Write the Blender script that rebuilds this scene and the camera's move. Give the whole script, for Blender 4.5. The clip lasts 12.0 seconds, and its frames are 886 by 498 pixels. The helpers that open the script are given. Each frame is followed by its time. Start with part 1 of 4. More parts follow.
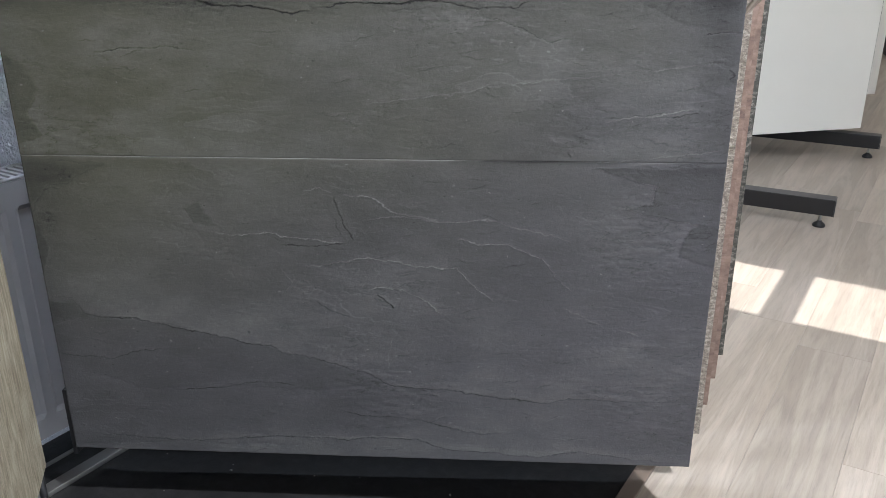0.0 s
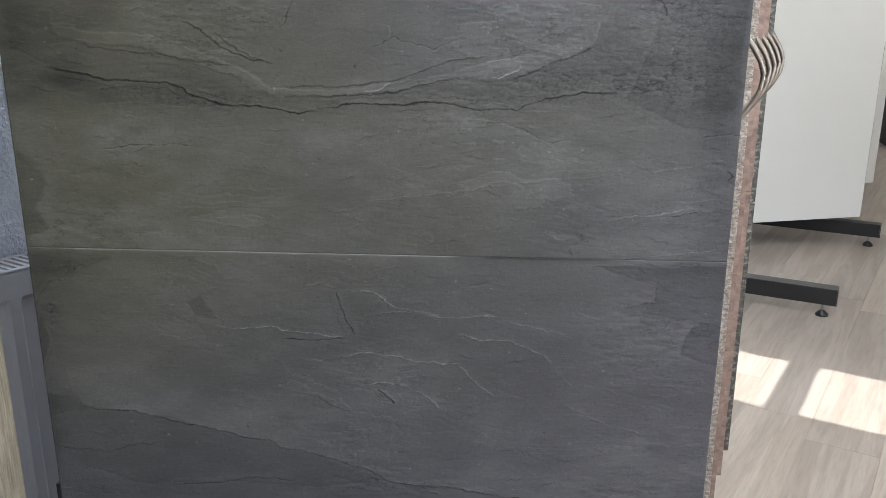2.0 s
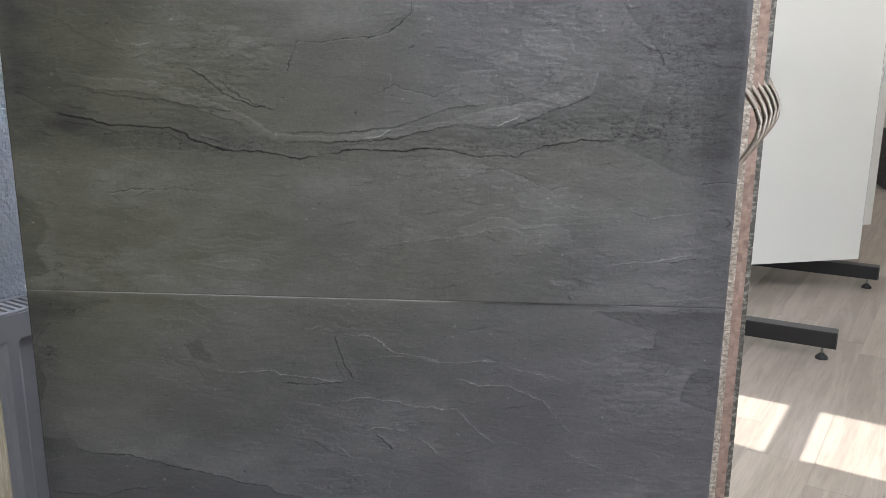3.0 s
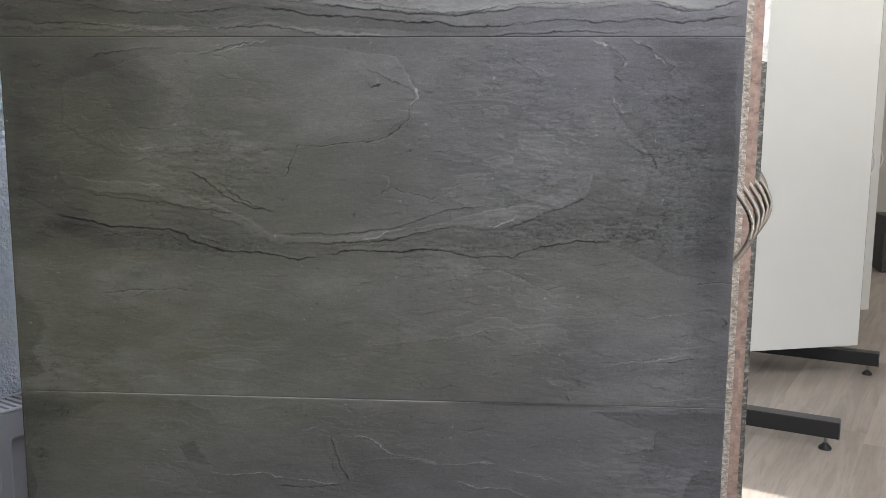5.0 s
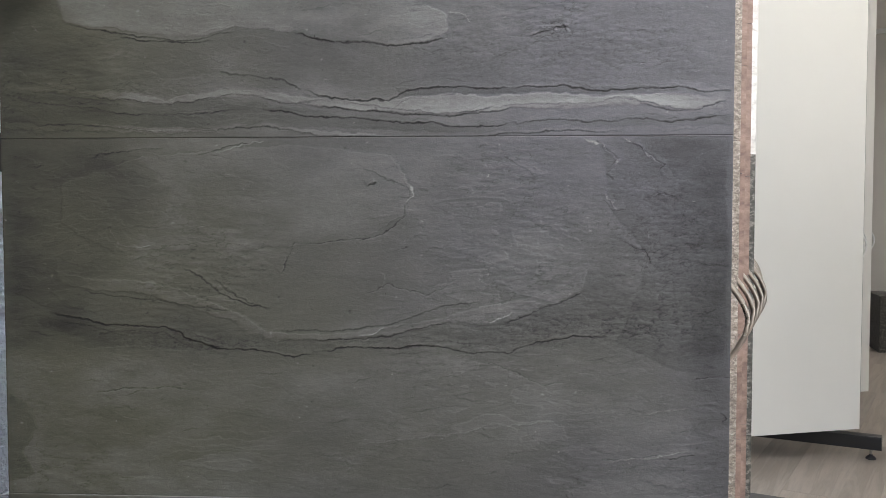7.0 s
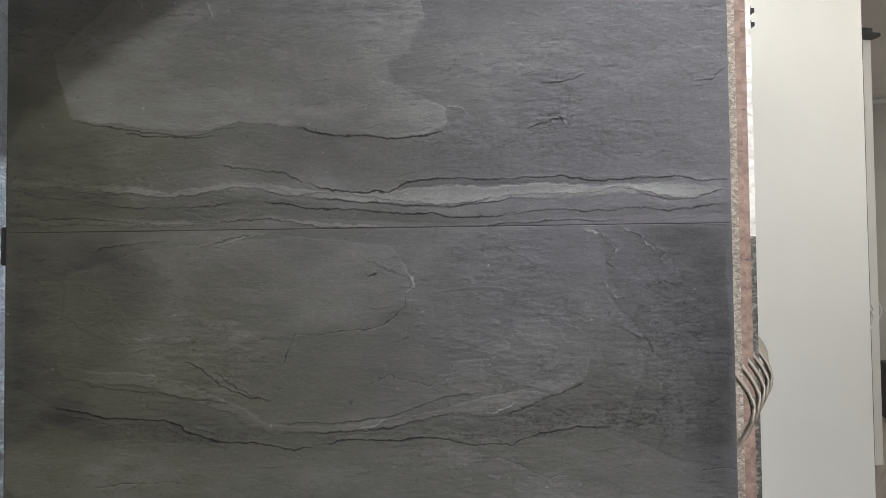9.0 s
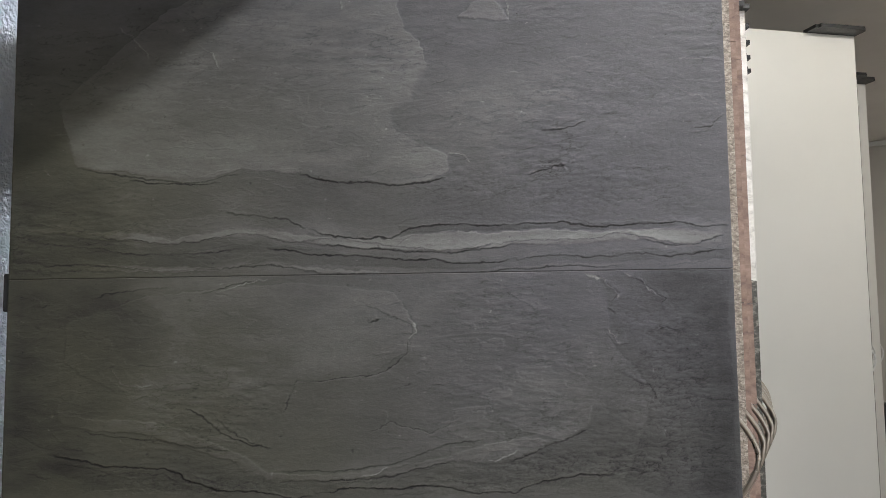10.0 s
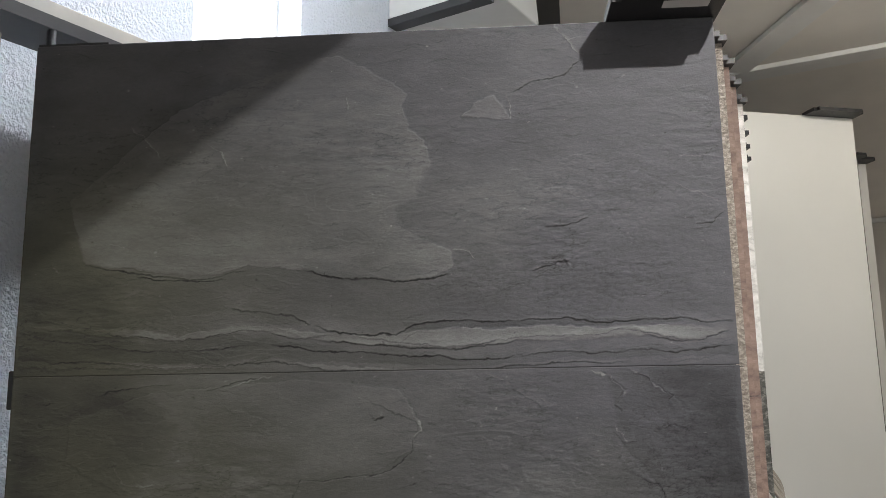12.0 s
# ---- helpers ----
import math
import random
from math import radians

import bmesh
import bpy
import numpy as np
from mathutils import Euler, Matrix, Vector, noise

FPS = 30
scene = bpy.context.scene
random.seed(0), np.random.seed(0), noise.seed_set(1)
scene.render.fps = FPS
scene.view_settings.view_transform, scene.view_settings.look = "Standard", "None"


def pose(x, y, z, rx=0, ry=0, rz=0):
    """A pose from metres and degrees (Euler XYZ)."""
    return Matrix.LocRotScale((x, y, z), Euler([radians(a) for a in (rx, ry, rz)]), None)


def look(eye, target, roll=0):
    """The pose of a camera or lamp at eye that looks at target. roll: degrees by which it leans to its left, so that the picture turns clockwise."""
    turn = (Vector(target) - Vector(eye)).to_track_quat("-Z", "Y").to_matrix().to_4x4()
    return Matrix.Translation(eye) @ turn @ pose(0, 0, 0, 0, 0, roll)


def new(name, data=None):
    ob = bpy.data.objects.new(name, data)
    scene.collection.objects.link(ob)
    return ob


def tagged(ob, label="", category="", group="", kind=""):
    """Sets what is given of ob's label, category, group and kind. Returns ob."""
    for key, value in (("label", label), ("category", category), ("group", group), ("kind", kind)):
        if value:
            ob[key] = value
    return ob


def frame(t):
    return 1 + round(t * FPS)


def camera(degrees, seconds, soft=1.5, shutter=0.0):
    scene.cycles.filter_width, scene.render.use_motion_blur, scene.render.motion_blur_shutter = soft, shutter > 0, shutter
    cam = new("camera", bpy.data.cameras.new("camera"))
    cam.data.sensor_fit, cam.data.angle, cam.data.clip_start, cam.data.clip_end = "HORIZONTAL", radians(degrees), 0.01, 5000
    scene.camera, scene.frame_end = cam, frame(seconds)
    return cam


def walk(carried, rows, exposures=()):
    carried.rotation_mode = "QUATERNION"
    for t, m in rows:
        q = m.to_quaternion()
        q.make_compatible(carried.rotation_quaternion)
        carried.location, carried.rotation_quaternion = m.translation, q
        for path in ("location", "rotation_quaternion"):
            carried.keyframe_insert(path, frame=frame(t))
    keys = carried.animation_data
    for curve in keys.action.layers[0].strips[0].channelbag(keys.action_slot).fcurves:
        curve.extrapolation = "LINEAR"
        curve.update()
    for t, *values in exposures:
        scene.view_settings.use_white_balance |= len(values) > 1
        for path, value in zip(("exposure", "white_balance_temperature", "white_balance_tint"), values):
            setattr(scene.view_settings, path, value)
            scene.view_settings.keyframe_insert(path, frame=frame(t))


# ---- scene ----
cam = camera(55.8, 12.0, soft=0.5)
PATH = [
    (0, (0.213, -1.359, 1.115), (0.101, 0.499, 0.384), -0.2),
    (0.5, (0.212, -1.357, 1.123), (0.099, 0.52, 0.443), -0.2),
    (1, (0.213, -1.357, 1.131), (0.096, 0.536, 0.495), -0.0),
    (1.5, (0.213, -1.357, 1.137), (0.094, 0.55, 0.544), 0.1),
    (2, (0.214, -1.355, 1.143), (0.092, 0.563, 0.591), 0.2),
    (2.5, (0.214, -1.357, 1.149), (0.091, 0.573, 0.64), 0.3),
    (3, (0.214, -1.356, 1.156), (0.092, 0.585, 0.691), 0.5),
    (5, (0.215, -1.357, 1.189), (0.094, 0.62, 0.913), 0.4),
    (5.5, (0.215, -1.356, 1.197), (0.095, 0.628, 0.972), 0.3),
    (6, (0.215, -1.358, 1.205), (0.095, 0.631, 1.029), 0.2),
    (6.5, (0.215, -1.357, 1.212), (0.098, 0.636, 1.079), 0.1),
    (8.5, (0.212, -1.362, 1.232), (0.104, 0.635, 1.277), -0.4),
    (9, (0.223, -1.359, 1.25), (0.098, 0.636, 1.328), -0.6),
    (9.5, (0.214, -1.363, 1.247), (0.099, 0.629, 1.383), -0.6),
    (10, (0.219, -1.363, 1.257), (0.097, 0.625, 1.434), -0.7),
    (10.5, (0.218, -1.368, 1.272), (0.095, 0.616, 1.486), -0.8),
    (11, (0.219, -1.362, 1.278), (0.095, 0.617, 1.54), -0.8),
    (11.5, (0.221, -1.371, 1.286), (0.092, 0.601, 1.591), -0.8),
    (12, (0.222, -1.373, 1.292), (0.09, 0.592, 1.645), -0.9),
]
EXPOSURES = [(0, 0.4, 6250, 10), (3, 0.43, 6350, 10.5), (5, 0.3, 6450, 11), (6.5, 0.24, 6500, 11), (8.5, 0.17, 6550, 10.5),
             (9.5, -0.1, 6650, 10), (10.5, -0.28, 6750, 10), (12, -0.4, 6850, 10)]
walk(cam, [(t, look(eye, target, roll)) for t, eye, target, roll in PATH], EXPOSURES)

# ------------------------------------------------------------ light
SUN_AZ, SUN_EL = radians(29.0), radians(78.0)
world = bpy.data.worlds.new("sky")
scene.world = world
world.use_nodes = True
wn = world.node_tree.nodes
sky = wn.new("ShaderNodeTexSky")
sky.sky_type, sky.sun_disc = "NISHITA", False
sky.sun_elevation, sky.sun_rotation = SUN_EL, SUN_AZ
world.node_tree.links.new(sky.outputs[0], wn["Background"].inputs[0])
wn["Background"].inputs[1].default_value = 0.12

sun = new("sun", bpy.data.lights.new("sun", "SUN"))
sun.data.energy, sun.data.angle, sun.data.color = 5.0, radians(0.35), (1.0, 0.95, 0.88)
to_sun = Vector((math.sin(SUN_AZ) * math.cos(SUN_EL), math.cos(SUN_AZ) * math.cos(SUN_EL), math.sin(SUN_EL)))
sun.matrix_basis = look(to_sun * 20, (0, 0, 0))


def area(name, eye, target, sx, sy, watts, colour):
    lamp = new(name, bpy.data.lights.new(name, "AREA"))
    lamp.data.shape, lamp.data.size, lamp.data.size_y = "RECTANGLE", sx, sy
    lamp.data.energy, lamp.data.color = watts, colour
    lamp.matrix_basis = look(eye, target)
    return lamp


# ------------------------------------------------------------ plan
# The wall with the racks runs along D; N points from it into the room.
H0 = Vector((-0.62, 0.0, 0.0))
D = Vector((0.477, 0.879, 0.0)).normalized()
N = Vector((D.y, -D.x, 0.0))
WALL = -0.25
CEIL = 3.0
S0, S1, O1 = -4.0, 8.4, 5.6
TURN_WALL = math.degrees(math.atan2(D.y, D.x))


def at_wall(s, o, z=0.0):
    return H0 + D * s + N * o + Vector((0, 0, z))


def wall_pose(s, o, z=0.0):
    """Local x along the wall, local y away from the room (into the wall), z up."""
    return Matrix.Translation(at_wall(s, o, z)) @ pose(0, 0, 0, 0, 0, TURN_WALL)


# ------------------------------------------------------------ materials
def material(name, rough=0.5, metal=0.0, spec=0.5):
    m = bpy.data.materials.new(name)
    m.use_nodes = True
    b = m.node_tree.nodes["Principled BSDF"]
    b.inputs["Roughness"].default_value, b.inputs["Metallic"].default_value = rough, metal
    b.inputs["Specular IOR Level"].default_value = spec
    return m, m.node_tree.nodes, m.node_tree.links, b


def coords(nodes, links, scale=(1, 1, 1), kind="Object", turn=0.0):
    tc, mp = nodes.new("ShaderNodeTexCoord"), nodes.new("ShaderNodeMapping")
    mp.inputs["Scale"].default_value = scale
    mp.inputs["Rotation"].default_value = (0, 0, turn)
    links.new(tc.outputs[kind], mp.inputs["Vector"])
    return mp.outputs[0]


def noise_tex(nodes, links, vec, scale, detail=6, rough=0.6, distort=0.0):
    n = nodes.new("ShaderNodeTexNoise")
    n.inputs["Scale"].default_value, n.inputs["Detail"].default_value = scale, detail
    n.inputs["Roughness"].default_value, n.inputs["Distortion"].default_value = rough, distort
    links.new(vec, n.inputs["Vector"])
    return n.outputs["Fac"]


def ramp(nodes, links, fac, stops):
    r = nodes.new("ShaderNodeValToRGB")
    while len(r.color_ramp.elements) < len(stops):
        r.color_ramp.elements.new(0.5)
    for e, (p, c) in zip(r.color_ramp.elements, stops):
        e.position, e.color = p, (*c, 1) if len(c) == 3 else c
    links.new(fac, r.inputs[0])
    return r.outputs[0]


def grey(v):
    return (v, v, v)


def mix(nodes, links, fac, a, b, how="MIX"):
    m = nodes.new("ShaderNodeMix")
    m.data_type, m.blend_type = "RGBA", how
    for sock, v in ((m.inputs[0], fac), (m.inputs[6], a), (m.inputs[7], b)):
        if hasattr(v, "is_linked"):
            links.new(v, sock)
        elif isinstance(v, tuple):
            sock.default_value = (*v, 1)
        else:
            sock.default_value = v
    return m.outputs[2]


def bump(nodes, links, bsdf, height, strength, distance):
    b = nodes.new("ShaderNodeBump")
    b.inputs["Strength"].default_value, b.inputs["Distance"].default_value = strength, distance
    links.new(height, b.inputs["Height"])
    links.new(b.outputs[0], bsdf.inputs["Normal"])
    return b


def plain(name, colour, rough=0.5, metal=0.0, vary=0.12, scale=6.0, grain=0.15, grain_scale=400.0, spec=0.5):
    """A painted or metal surface: faint cloudy wear and a fine grain."""
    m, n, l, b = material(name, rough, metal, spec)
    v = coords(n, l)
    big = noise_tex(n, l, v, scale, 5)
    lo, hi = tuple(c * (1 - vary) for c in colour), tuple(min(1, c * (1 + vary)) for c in colour)
    l.new(ramp(n, l, big, [(0.3, lo), (0.7, hi)]), b.inputs["Base Color"])
    l.new(ramp(n, l, big, [(0.3, grey(max(0, rough - 0.07))), (0.7, grey(min(1, rough + 0.07)))]), b.inputs["Roughness"])
    bump(n, l, b, noise_tex(n, l, v, grain_scale, 2), grain, 0.0006)
    return m


def slate_material():
    """Split slate: blue-grey to olive sheets, the light's tint included, paler worn layers, fine cleavage grain."""
    m, n, l, b = material("slate", 0.62, 0.0, 0.35)
    v = coords(n, l, (1, 1, 1))
    stretched = coords(n, l, (1, 1, 2.3))
    tone, olive = n.new("ShaderNodeAttribute"), n.new("ShaderNodeAttribute")
    tone.attribute_name, olive.attribute_name = "tone", "olive"
    cool = mix(n, l, noise_tex(n, l, stretched, 7, 8, 0.65, 0.4), (0.055, 0.055, 0.063), (0.090, 0.090, 0.101))
    warm = mix(n, l, noise_tex(n, l, stretched, 6, 8, 0.65, 0.4), (0.052, 0.053, 0.0405), (0.087, 0.088, 0.069))
    base = mix(n, l, olive.outputs["Fac"], cool, warm)
    pale = mix(n, l, noise_tex(n, l, stretched, 30, 6), (0.150, 0.153, 0.155), (0.215, 0.218, 0.215))
    up = n.new("ShaderNodeMath")
    up.operation, up.use_clamp = "MULTIPLY", True
    l.new(tone.outputs["Fac"], up.inputs[0])
    up.inputs[1].default_value = 1.0
    col = mix(n, l, up.outputs[0], base, pale)
    # negative tone: dark slate marks, and shade painted along clefts
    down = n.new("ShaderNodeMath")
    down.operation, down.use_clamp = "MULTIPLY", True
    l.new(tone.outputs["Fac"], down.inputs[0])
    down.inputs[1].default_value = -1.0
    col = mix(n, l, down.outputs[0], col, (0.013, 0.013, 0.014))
    fine = noise_tex(n, l, stretched, 95, 8, 0.75)
    col = mix(n, l, 0.48, col, ramp(n, l, fine, [(0.25, grey(0.28)), (0.52, grey(0.5)), (0.8, grey(0.76))]), "OVERLAY")
    # dark pits and small white nicks
    pit = noise_tex(n, l, coords(n, l, (1, 1, 1.3)), 75, 3, 0.6)
    col = mix(n, l, ramp(n, l, pit, [(0.24, grey(0.8)), (0.29, grey(0))]), col, (0.018, 0.017, 0.016))
    nick = noise_tex(n, l, coords(n, l, (1, 1, 1.6)), 60, 2, 0.5)
    col = mix(n, l, ramp(n, l, nick, [(0.74, grey(0)), (0.79, grey(0.45))]), col, (0.28, 0.28, 0.27))
    l.new(col, b.inputs["Base Color"])
    l.new(ramp(n, l, fine, [(0.3, grey(0.5)), (0.7, grey(0.72))]), b.inputs["Roughness"])
    grain = mix(n, l, 0.4, fine, noise_tex(n, l, stretched, 28, 8, 0.7, 0.6))
    first = bump(n, l, b, grain, 0.6, 0.002)
    grit = n.new("ShaderNodeBump")
    grit.inputs["Strength"].default_value, grit.inputs["Distance"].default_value = 0.35, 0.0006
    l.new(noise_tex(n, l, coords(n, l, (1, 1, 1.5)), 330, 4, 0.7), grit.inputs["Height"])
    l.new(grit.outputs[0], first.inputs["Normal"])
    return m


def plaster_material(name, colour, scale=190.0, depth=0.009, strength=1.0):
    m, n, l, b = material(name, 0.9, 0.0, 0.2)
    v = coords(n, l)
    cloud = noise_tex(n, l, v, 2.5, 4)
    l.new(ramp(n, l, cloud, [(0.3, tuple(c * 0.93 for c in colour)), (0.7, colour)]), b.inputs["Base Color"])
    bump(n, l, b, noise_tex(n, l, v, scale, 3, 0.55), strength, depth)
    return m


def wood_material(name, dark, light, knots=0.5, along="X", rough=0.45, seed=True, dense=1.0):
    """Planed wood or its print: long grain along one axis, cathedral figure, per-board shift."""
    m, n, l, b = material(name, rough, 0.0, 0.4)
    info = n.new("ShaderNodeObjectInfo")
    sc = {"X": (0.55, 7.0, 7.0), "Y": (7.0, 0.55, 7.0), "Z": (7.0, 7.0, 0.55)}[along]
    v = coords(n, l, tuple(k * dense for k in sc))
    if seed:
        sh = n.new("ShaderNodeVectorMath")
        sh.operation = "SCALE"
        add = n.new("ShaderNodeVectorMath")
        sh.inputs[0].default_value = (37.0, 19.0, 11.0)
        l.new(info.outputs["Random"], sh.inputs["Scale"])
        l.new(v, add.inputs[0]), l.new(sh.outputs[0], add.inputs[1])
        v = add.outputs[0]
    broad = noise_tex(n, l, v, 1.1, 5, 0.55, 1.6)
    rings = n.new("ShaderNodeMath")
    rings.operation = "MULTIPLY"
    l.new(broad, rings.inputs[0])
    rings.inputs[1].default_value = 9.0
    frac = n.new("ShaderNodeMath")
    frac.operation = "PINGPONG"
    l.new(rings.outputs[0], frac.inputs[0])
    frac.inputs[1].default_value = 1.0
    fine = noise_tex(n, l, v, 9.0, 8, 0.75)
    col = ramp(n, l, broad, [(0.3, dark), (0.52, tuple((a + c) / 2 for a, c in zip(dark, light))), (0.72, light)])
    col = mix(n, l, 0.16, col, ramp(n, l, frac.outputs[0], [(0.0, grey(0.32)), (0.35, grey(0.55)), (1.0, grey(0.6))]), "OVERLAY")
    col = mix(n, l, 0.5, col, ramp(n, l, fine, [(0.25, grey(0.25)), (0.5, grey(0.52)), (0.75, grey(0.68))]), "OVERLAY")
    if seed:
        tint = ramp(n, l, info.outputs["Random"], [(0.0, (0.84, 0.83, 0.82)), (0.5, (0.90, 0.88, 0.87)), (1.0, (1.0, 0.985, 0.965))])
        col = mix(n, l, 1.0, col, tint, "MULTIPLY")
    l.new(col, b.inputs["Base Color"])
    l.new(ramp(n, l, fine, [(0.3, grey(rough - 0.08)), (0.7, grey(rough + 0.1))]), b.inputs["Roughness"])
    bump(n, l, b, fine, 0.25, 0.0008)
    return m


def rough_stone(name, dark, mid, light, stretch=(1, 1, 3.0), scale=45.0, depth=0.006, metal=0.0, rough=0.7):
    m, n, l, b = material(name, rough, metal, 0.4)
    v = coords(n, l, stretch)
    f = noise_tex(n, l, v, scale, 8, 0.7, 0.5)
    big = noise_tex(n, l, coords(n, l), 5.0, 5)
    col = ramp(n, l, f, [(0.3, dark), (0.5, mid), (0.7, light)])
    col = mix(n, l, 0.5, col, ramp(n, l, big, [(0.3, grey(0.4)), (0.7, grey(0.6))]), "OVERLAY")
    l.new(col, b.inputs["Base Color"])
    bump(n, l, b, f, 1.0, depth)
    return m


SLATE = slate_material()
BOARD = plain("black_board", (0.02, 0.02, 0.021), 0.55)
STEEL = plain("black_powder_coat", (0.018, 0.018, 0.02), 0.42, 0.0, 0.15, 8, 0.35, 900)
DARK_STEEL = plain("dark_grey_steel", (0.045, 0.045, 0.048), 0.4, 0.0)
ALU = plain("brushed_aluminium", (0.42, 0.41, 0.40), 0.38, 0.85, 0.1)
BRONZE = plain("satin_bronze", (0.40, 0.35, 0.30), 0.32, 0.9, 0.1)
RAIL = plain("beige_grey_steel", (0.40, 0.38, 0.35), 0.5, 0.2)
RADIATOR = plain("radiator_enamel", (0.42, 0.42, 0.45), 0.35, 0.0, 0.05)
WHITE = plain("white_laminate", (0.80, 0.79, 0.75), 0.34, 0.0, 0.025, 1.5, 0.08)
WHITE_PAINT = plain("white_paint", (0.78, 0.78, 0.76), 0.6, 0.0, 0.04)
LABEL = plain("paper_label", (0.55, 0.55, 0.56), 0.6)
MAT = rough_stone("black_floor_plate", (0.012, 0.012, 0.013), (0.02, 0.02, 0.021), (0.035, 0.035, 0.036), (1, 1, 1), 30, 0.0008, 0.0, 0.4)
CEILING = plaster_material("ceiling_paint", (0.84, 0.81, 0.755), 60, 0.0008, 0.4)
WALL_PLASTER = plaster_material("stippled_plaster", (0.76, 0.80, 0.88), 130, 0.014)
ROOM_WALL = plaster_material("wall_paint", (0.66, 0.63, 0.58), 120, 0.0008, 0.4)
OAK_FLOOR = wood_material("limed_oak_plank", (0.35, 0.305, 0.26), (0.49, 0.44, 0.39), rough=0.4, dense=1.5)
OAK_PANEL = rough_stone("weathered_oak", (0.15, 0.125, 0.085), (0.31, 0.27, 0.20), (0.47, 0.43, 0.34), (1, 1, 0.14), 85, 0.002, 0.0, 0.75)
MICA = rough_stone("mica_stone", (0.10, 0.085, 0.07), (0.27, 0.235, 0.20), (0.55, 0.50, 0.44), (1, 1, 1.6), 110)
COPPER = rough_stone("copper_slate", (0.12, 0.08, 0.066), (0.205, 0.14, 0.115), (0.30, 0.215, 0.18), (1, 1, 2.0), 25, 0.002)
SILVER = rough_stone("silver_leaf_stone", (0.25, 0.24, 0.22), (0.58, 0.56, 0.53), (0.75, 0.73, 0.70), (1, 1, 2.0), 22, 0.002, 0.3, 0.35)
DARK_STONE = rough_stone("dark_speckled_stone", (0.015, 0.015, 0.014), (0.06, 0.058, 0.052), (0.30, 0.29, 0.26), (1, 1, 1.5), 60, 0.003)
GLOSS_DARK = rough_stone("dark_glossy_stone", (0.03, 0.03, 0.028), (0.08, 0.078, 0.07), (0.32, 0.30, 0.27), (1, 1, 1.5), 60, 0.002, 0.4, 0.3)
OLIVE_STONE = rough_stone("olive_grey_marble", (0.06, 0.06, 0.05), (0.12, 0.12, 0.10), (0.22, 0.21, 0.18), (1, 1, 0.6), 9, 0.0006, 0.0, 0.4)


# ------------------------------------------------------------ mesh helpers
def box(bm, x0, x1, y0, y1, z0, z1, bevel=0.0):
    r = bmesh.ops.create_cube(bm, size=1.0, matrix=Matrix.Translation(((x0 + x1) / 2, (y0 + y1) / 2, (z0 + z1) / 2))
                              @ Matrix.Diagonal((x1 - x0, y1 - y0, z1 - z0, 1)))
    if bevel:
        es = list({e for v in r["verts"] for e in v.link_edges})
        bmesh.ops.bevel(bm, geom=es, offset=bevel, segments=2, affect="EDGES", profile=0.5)
    return bm


def boxed(*size, bevel=0.0):
    return box(bmesh.new(), *size, bevel=bevel)


def tube(bm, pts, r, sides=10, cap=True):
    """A round bar along a line of points."""
    rings = []
    for i, p in enumerate(pts):
        a, c = Vector(pts[max(0, i - 1)]), Vector(pts[min(len(pts) - 1, i + 1)])
        q = (c - a).to_track_quat("Z", "Y")
        rings.append([bm.verts.new(Vector(p) + q @ Vector((r * math.cos(t), r * math.sin(t), 0)))
                      for t in (2 * math.pi * j / sides for j in range(sides))])
    for a, c in zip(rings, rings[1:]):
        for j in range(sides):
            f = bm.faces.new((a[j], a[(j + 1) % sides], c[(j + 1) % sides], c[j]))
            f.smooth = True
    if cap:
        bm.faces.new(rings[0][::-1]), bm.faces.new(rings[-1])
    return bm


def lathe(bm, profile, sides=20, centre=(0, 0, 0)):
    """A turned shape from (radius, height) pairs."""
    c = Vector(centre)
    rings = [[bm.verts.new(c + Vector((r * math.cos(2 * math.pi * j / sides), r * math.sin(2 * math.pi * j / sides), z)))
              for j in range(sides)] for r, z in profile]
    for a, b in zip(rings, rings[1:]):
        for j in range(sides):
            bm.faces.new((a[j], a[(j + 1) % sides], b[(j + 1) % sides], b[j])).smooth = True
    bm.faces.new(rings[0][::-1]), bm.faces.new(rings[-1])
    return bm


def part(name, bm, mat, parent=None, label="", m=None):
    me = bpy.data.meshes.new(name)
    bmesh.ops.recalc_face_normals(bm, faces=bm.faces)
    bm.to_mesh(me)
    bm.free()
    me.materials.append(mat)
    ob = new(name, me)
    ob.parent = parent
    if m is not None:
        ob.matrix_basis = m
    if label:
        tagged(ob, label)
    return ob


def thing(name, m, label, category, group=""):
    ob = new(name)
    ob.empty_display_size = 0.1
    ob.matrix_basis = m
    return tagged(ob, label, category, group)


def structure(name, bm, mat, label, category, m=None):
    return tagged(part(name, bm, mat, None, "", m), label, category, "", "structure")


# ------------------------------------------------------------ room
def wall_with_hole(bm, x0, x1, y0, y1, z0, z1, hx0, hx1, hz0, hz1):
    box(bm, x0, hx0, y0, y1, z0, z1), box(bm, hx1, x1, y0, y1, z0, z1)
    box(bm, hx0, hx1, y0, y1, z0, hz0), box(bm, hx0, hx1, y0, y1, hz1, z1)
    return bm


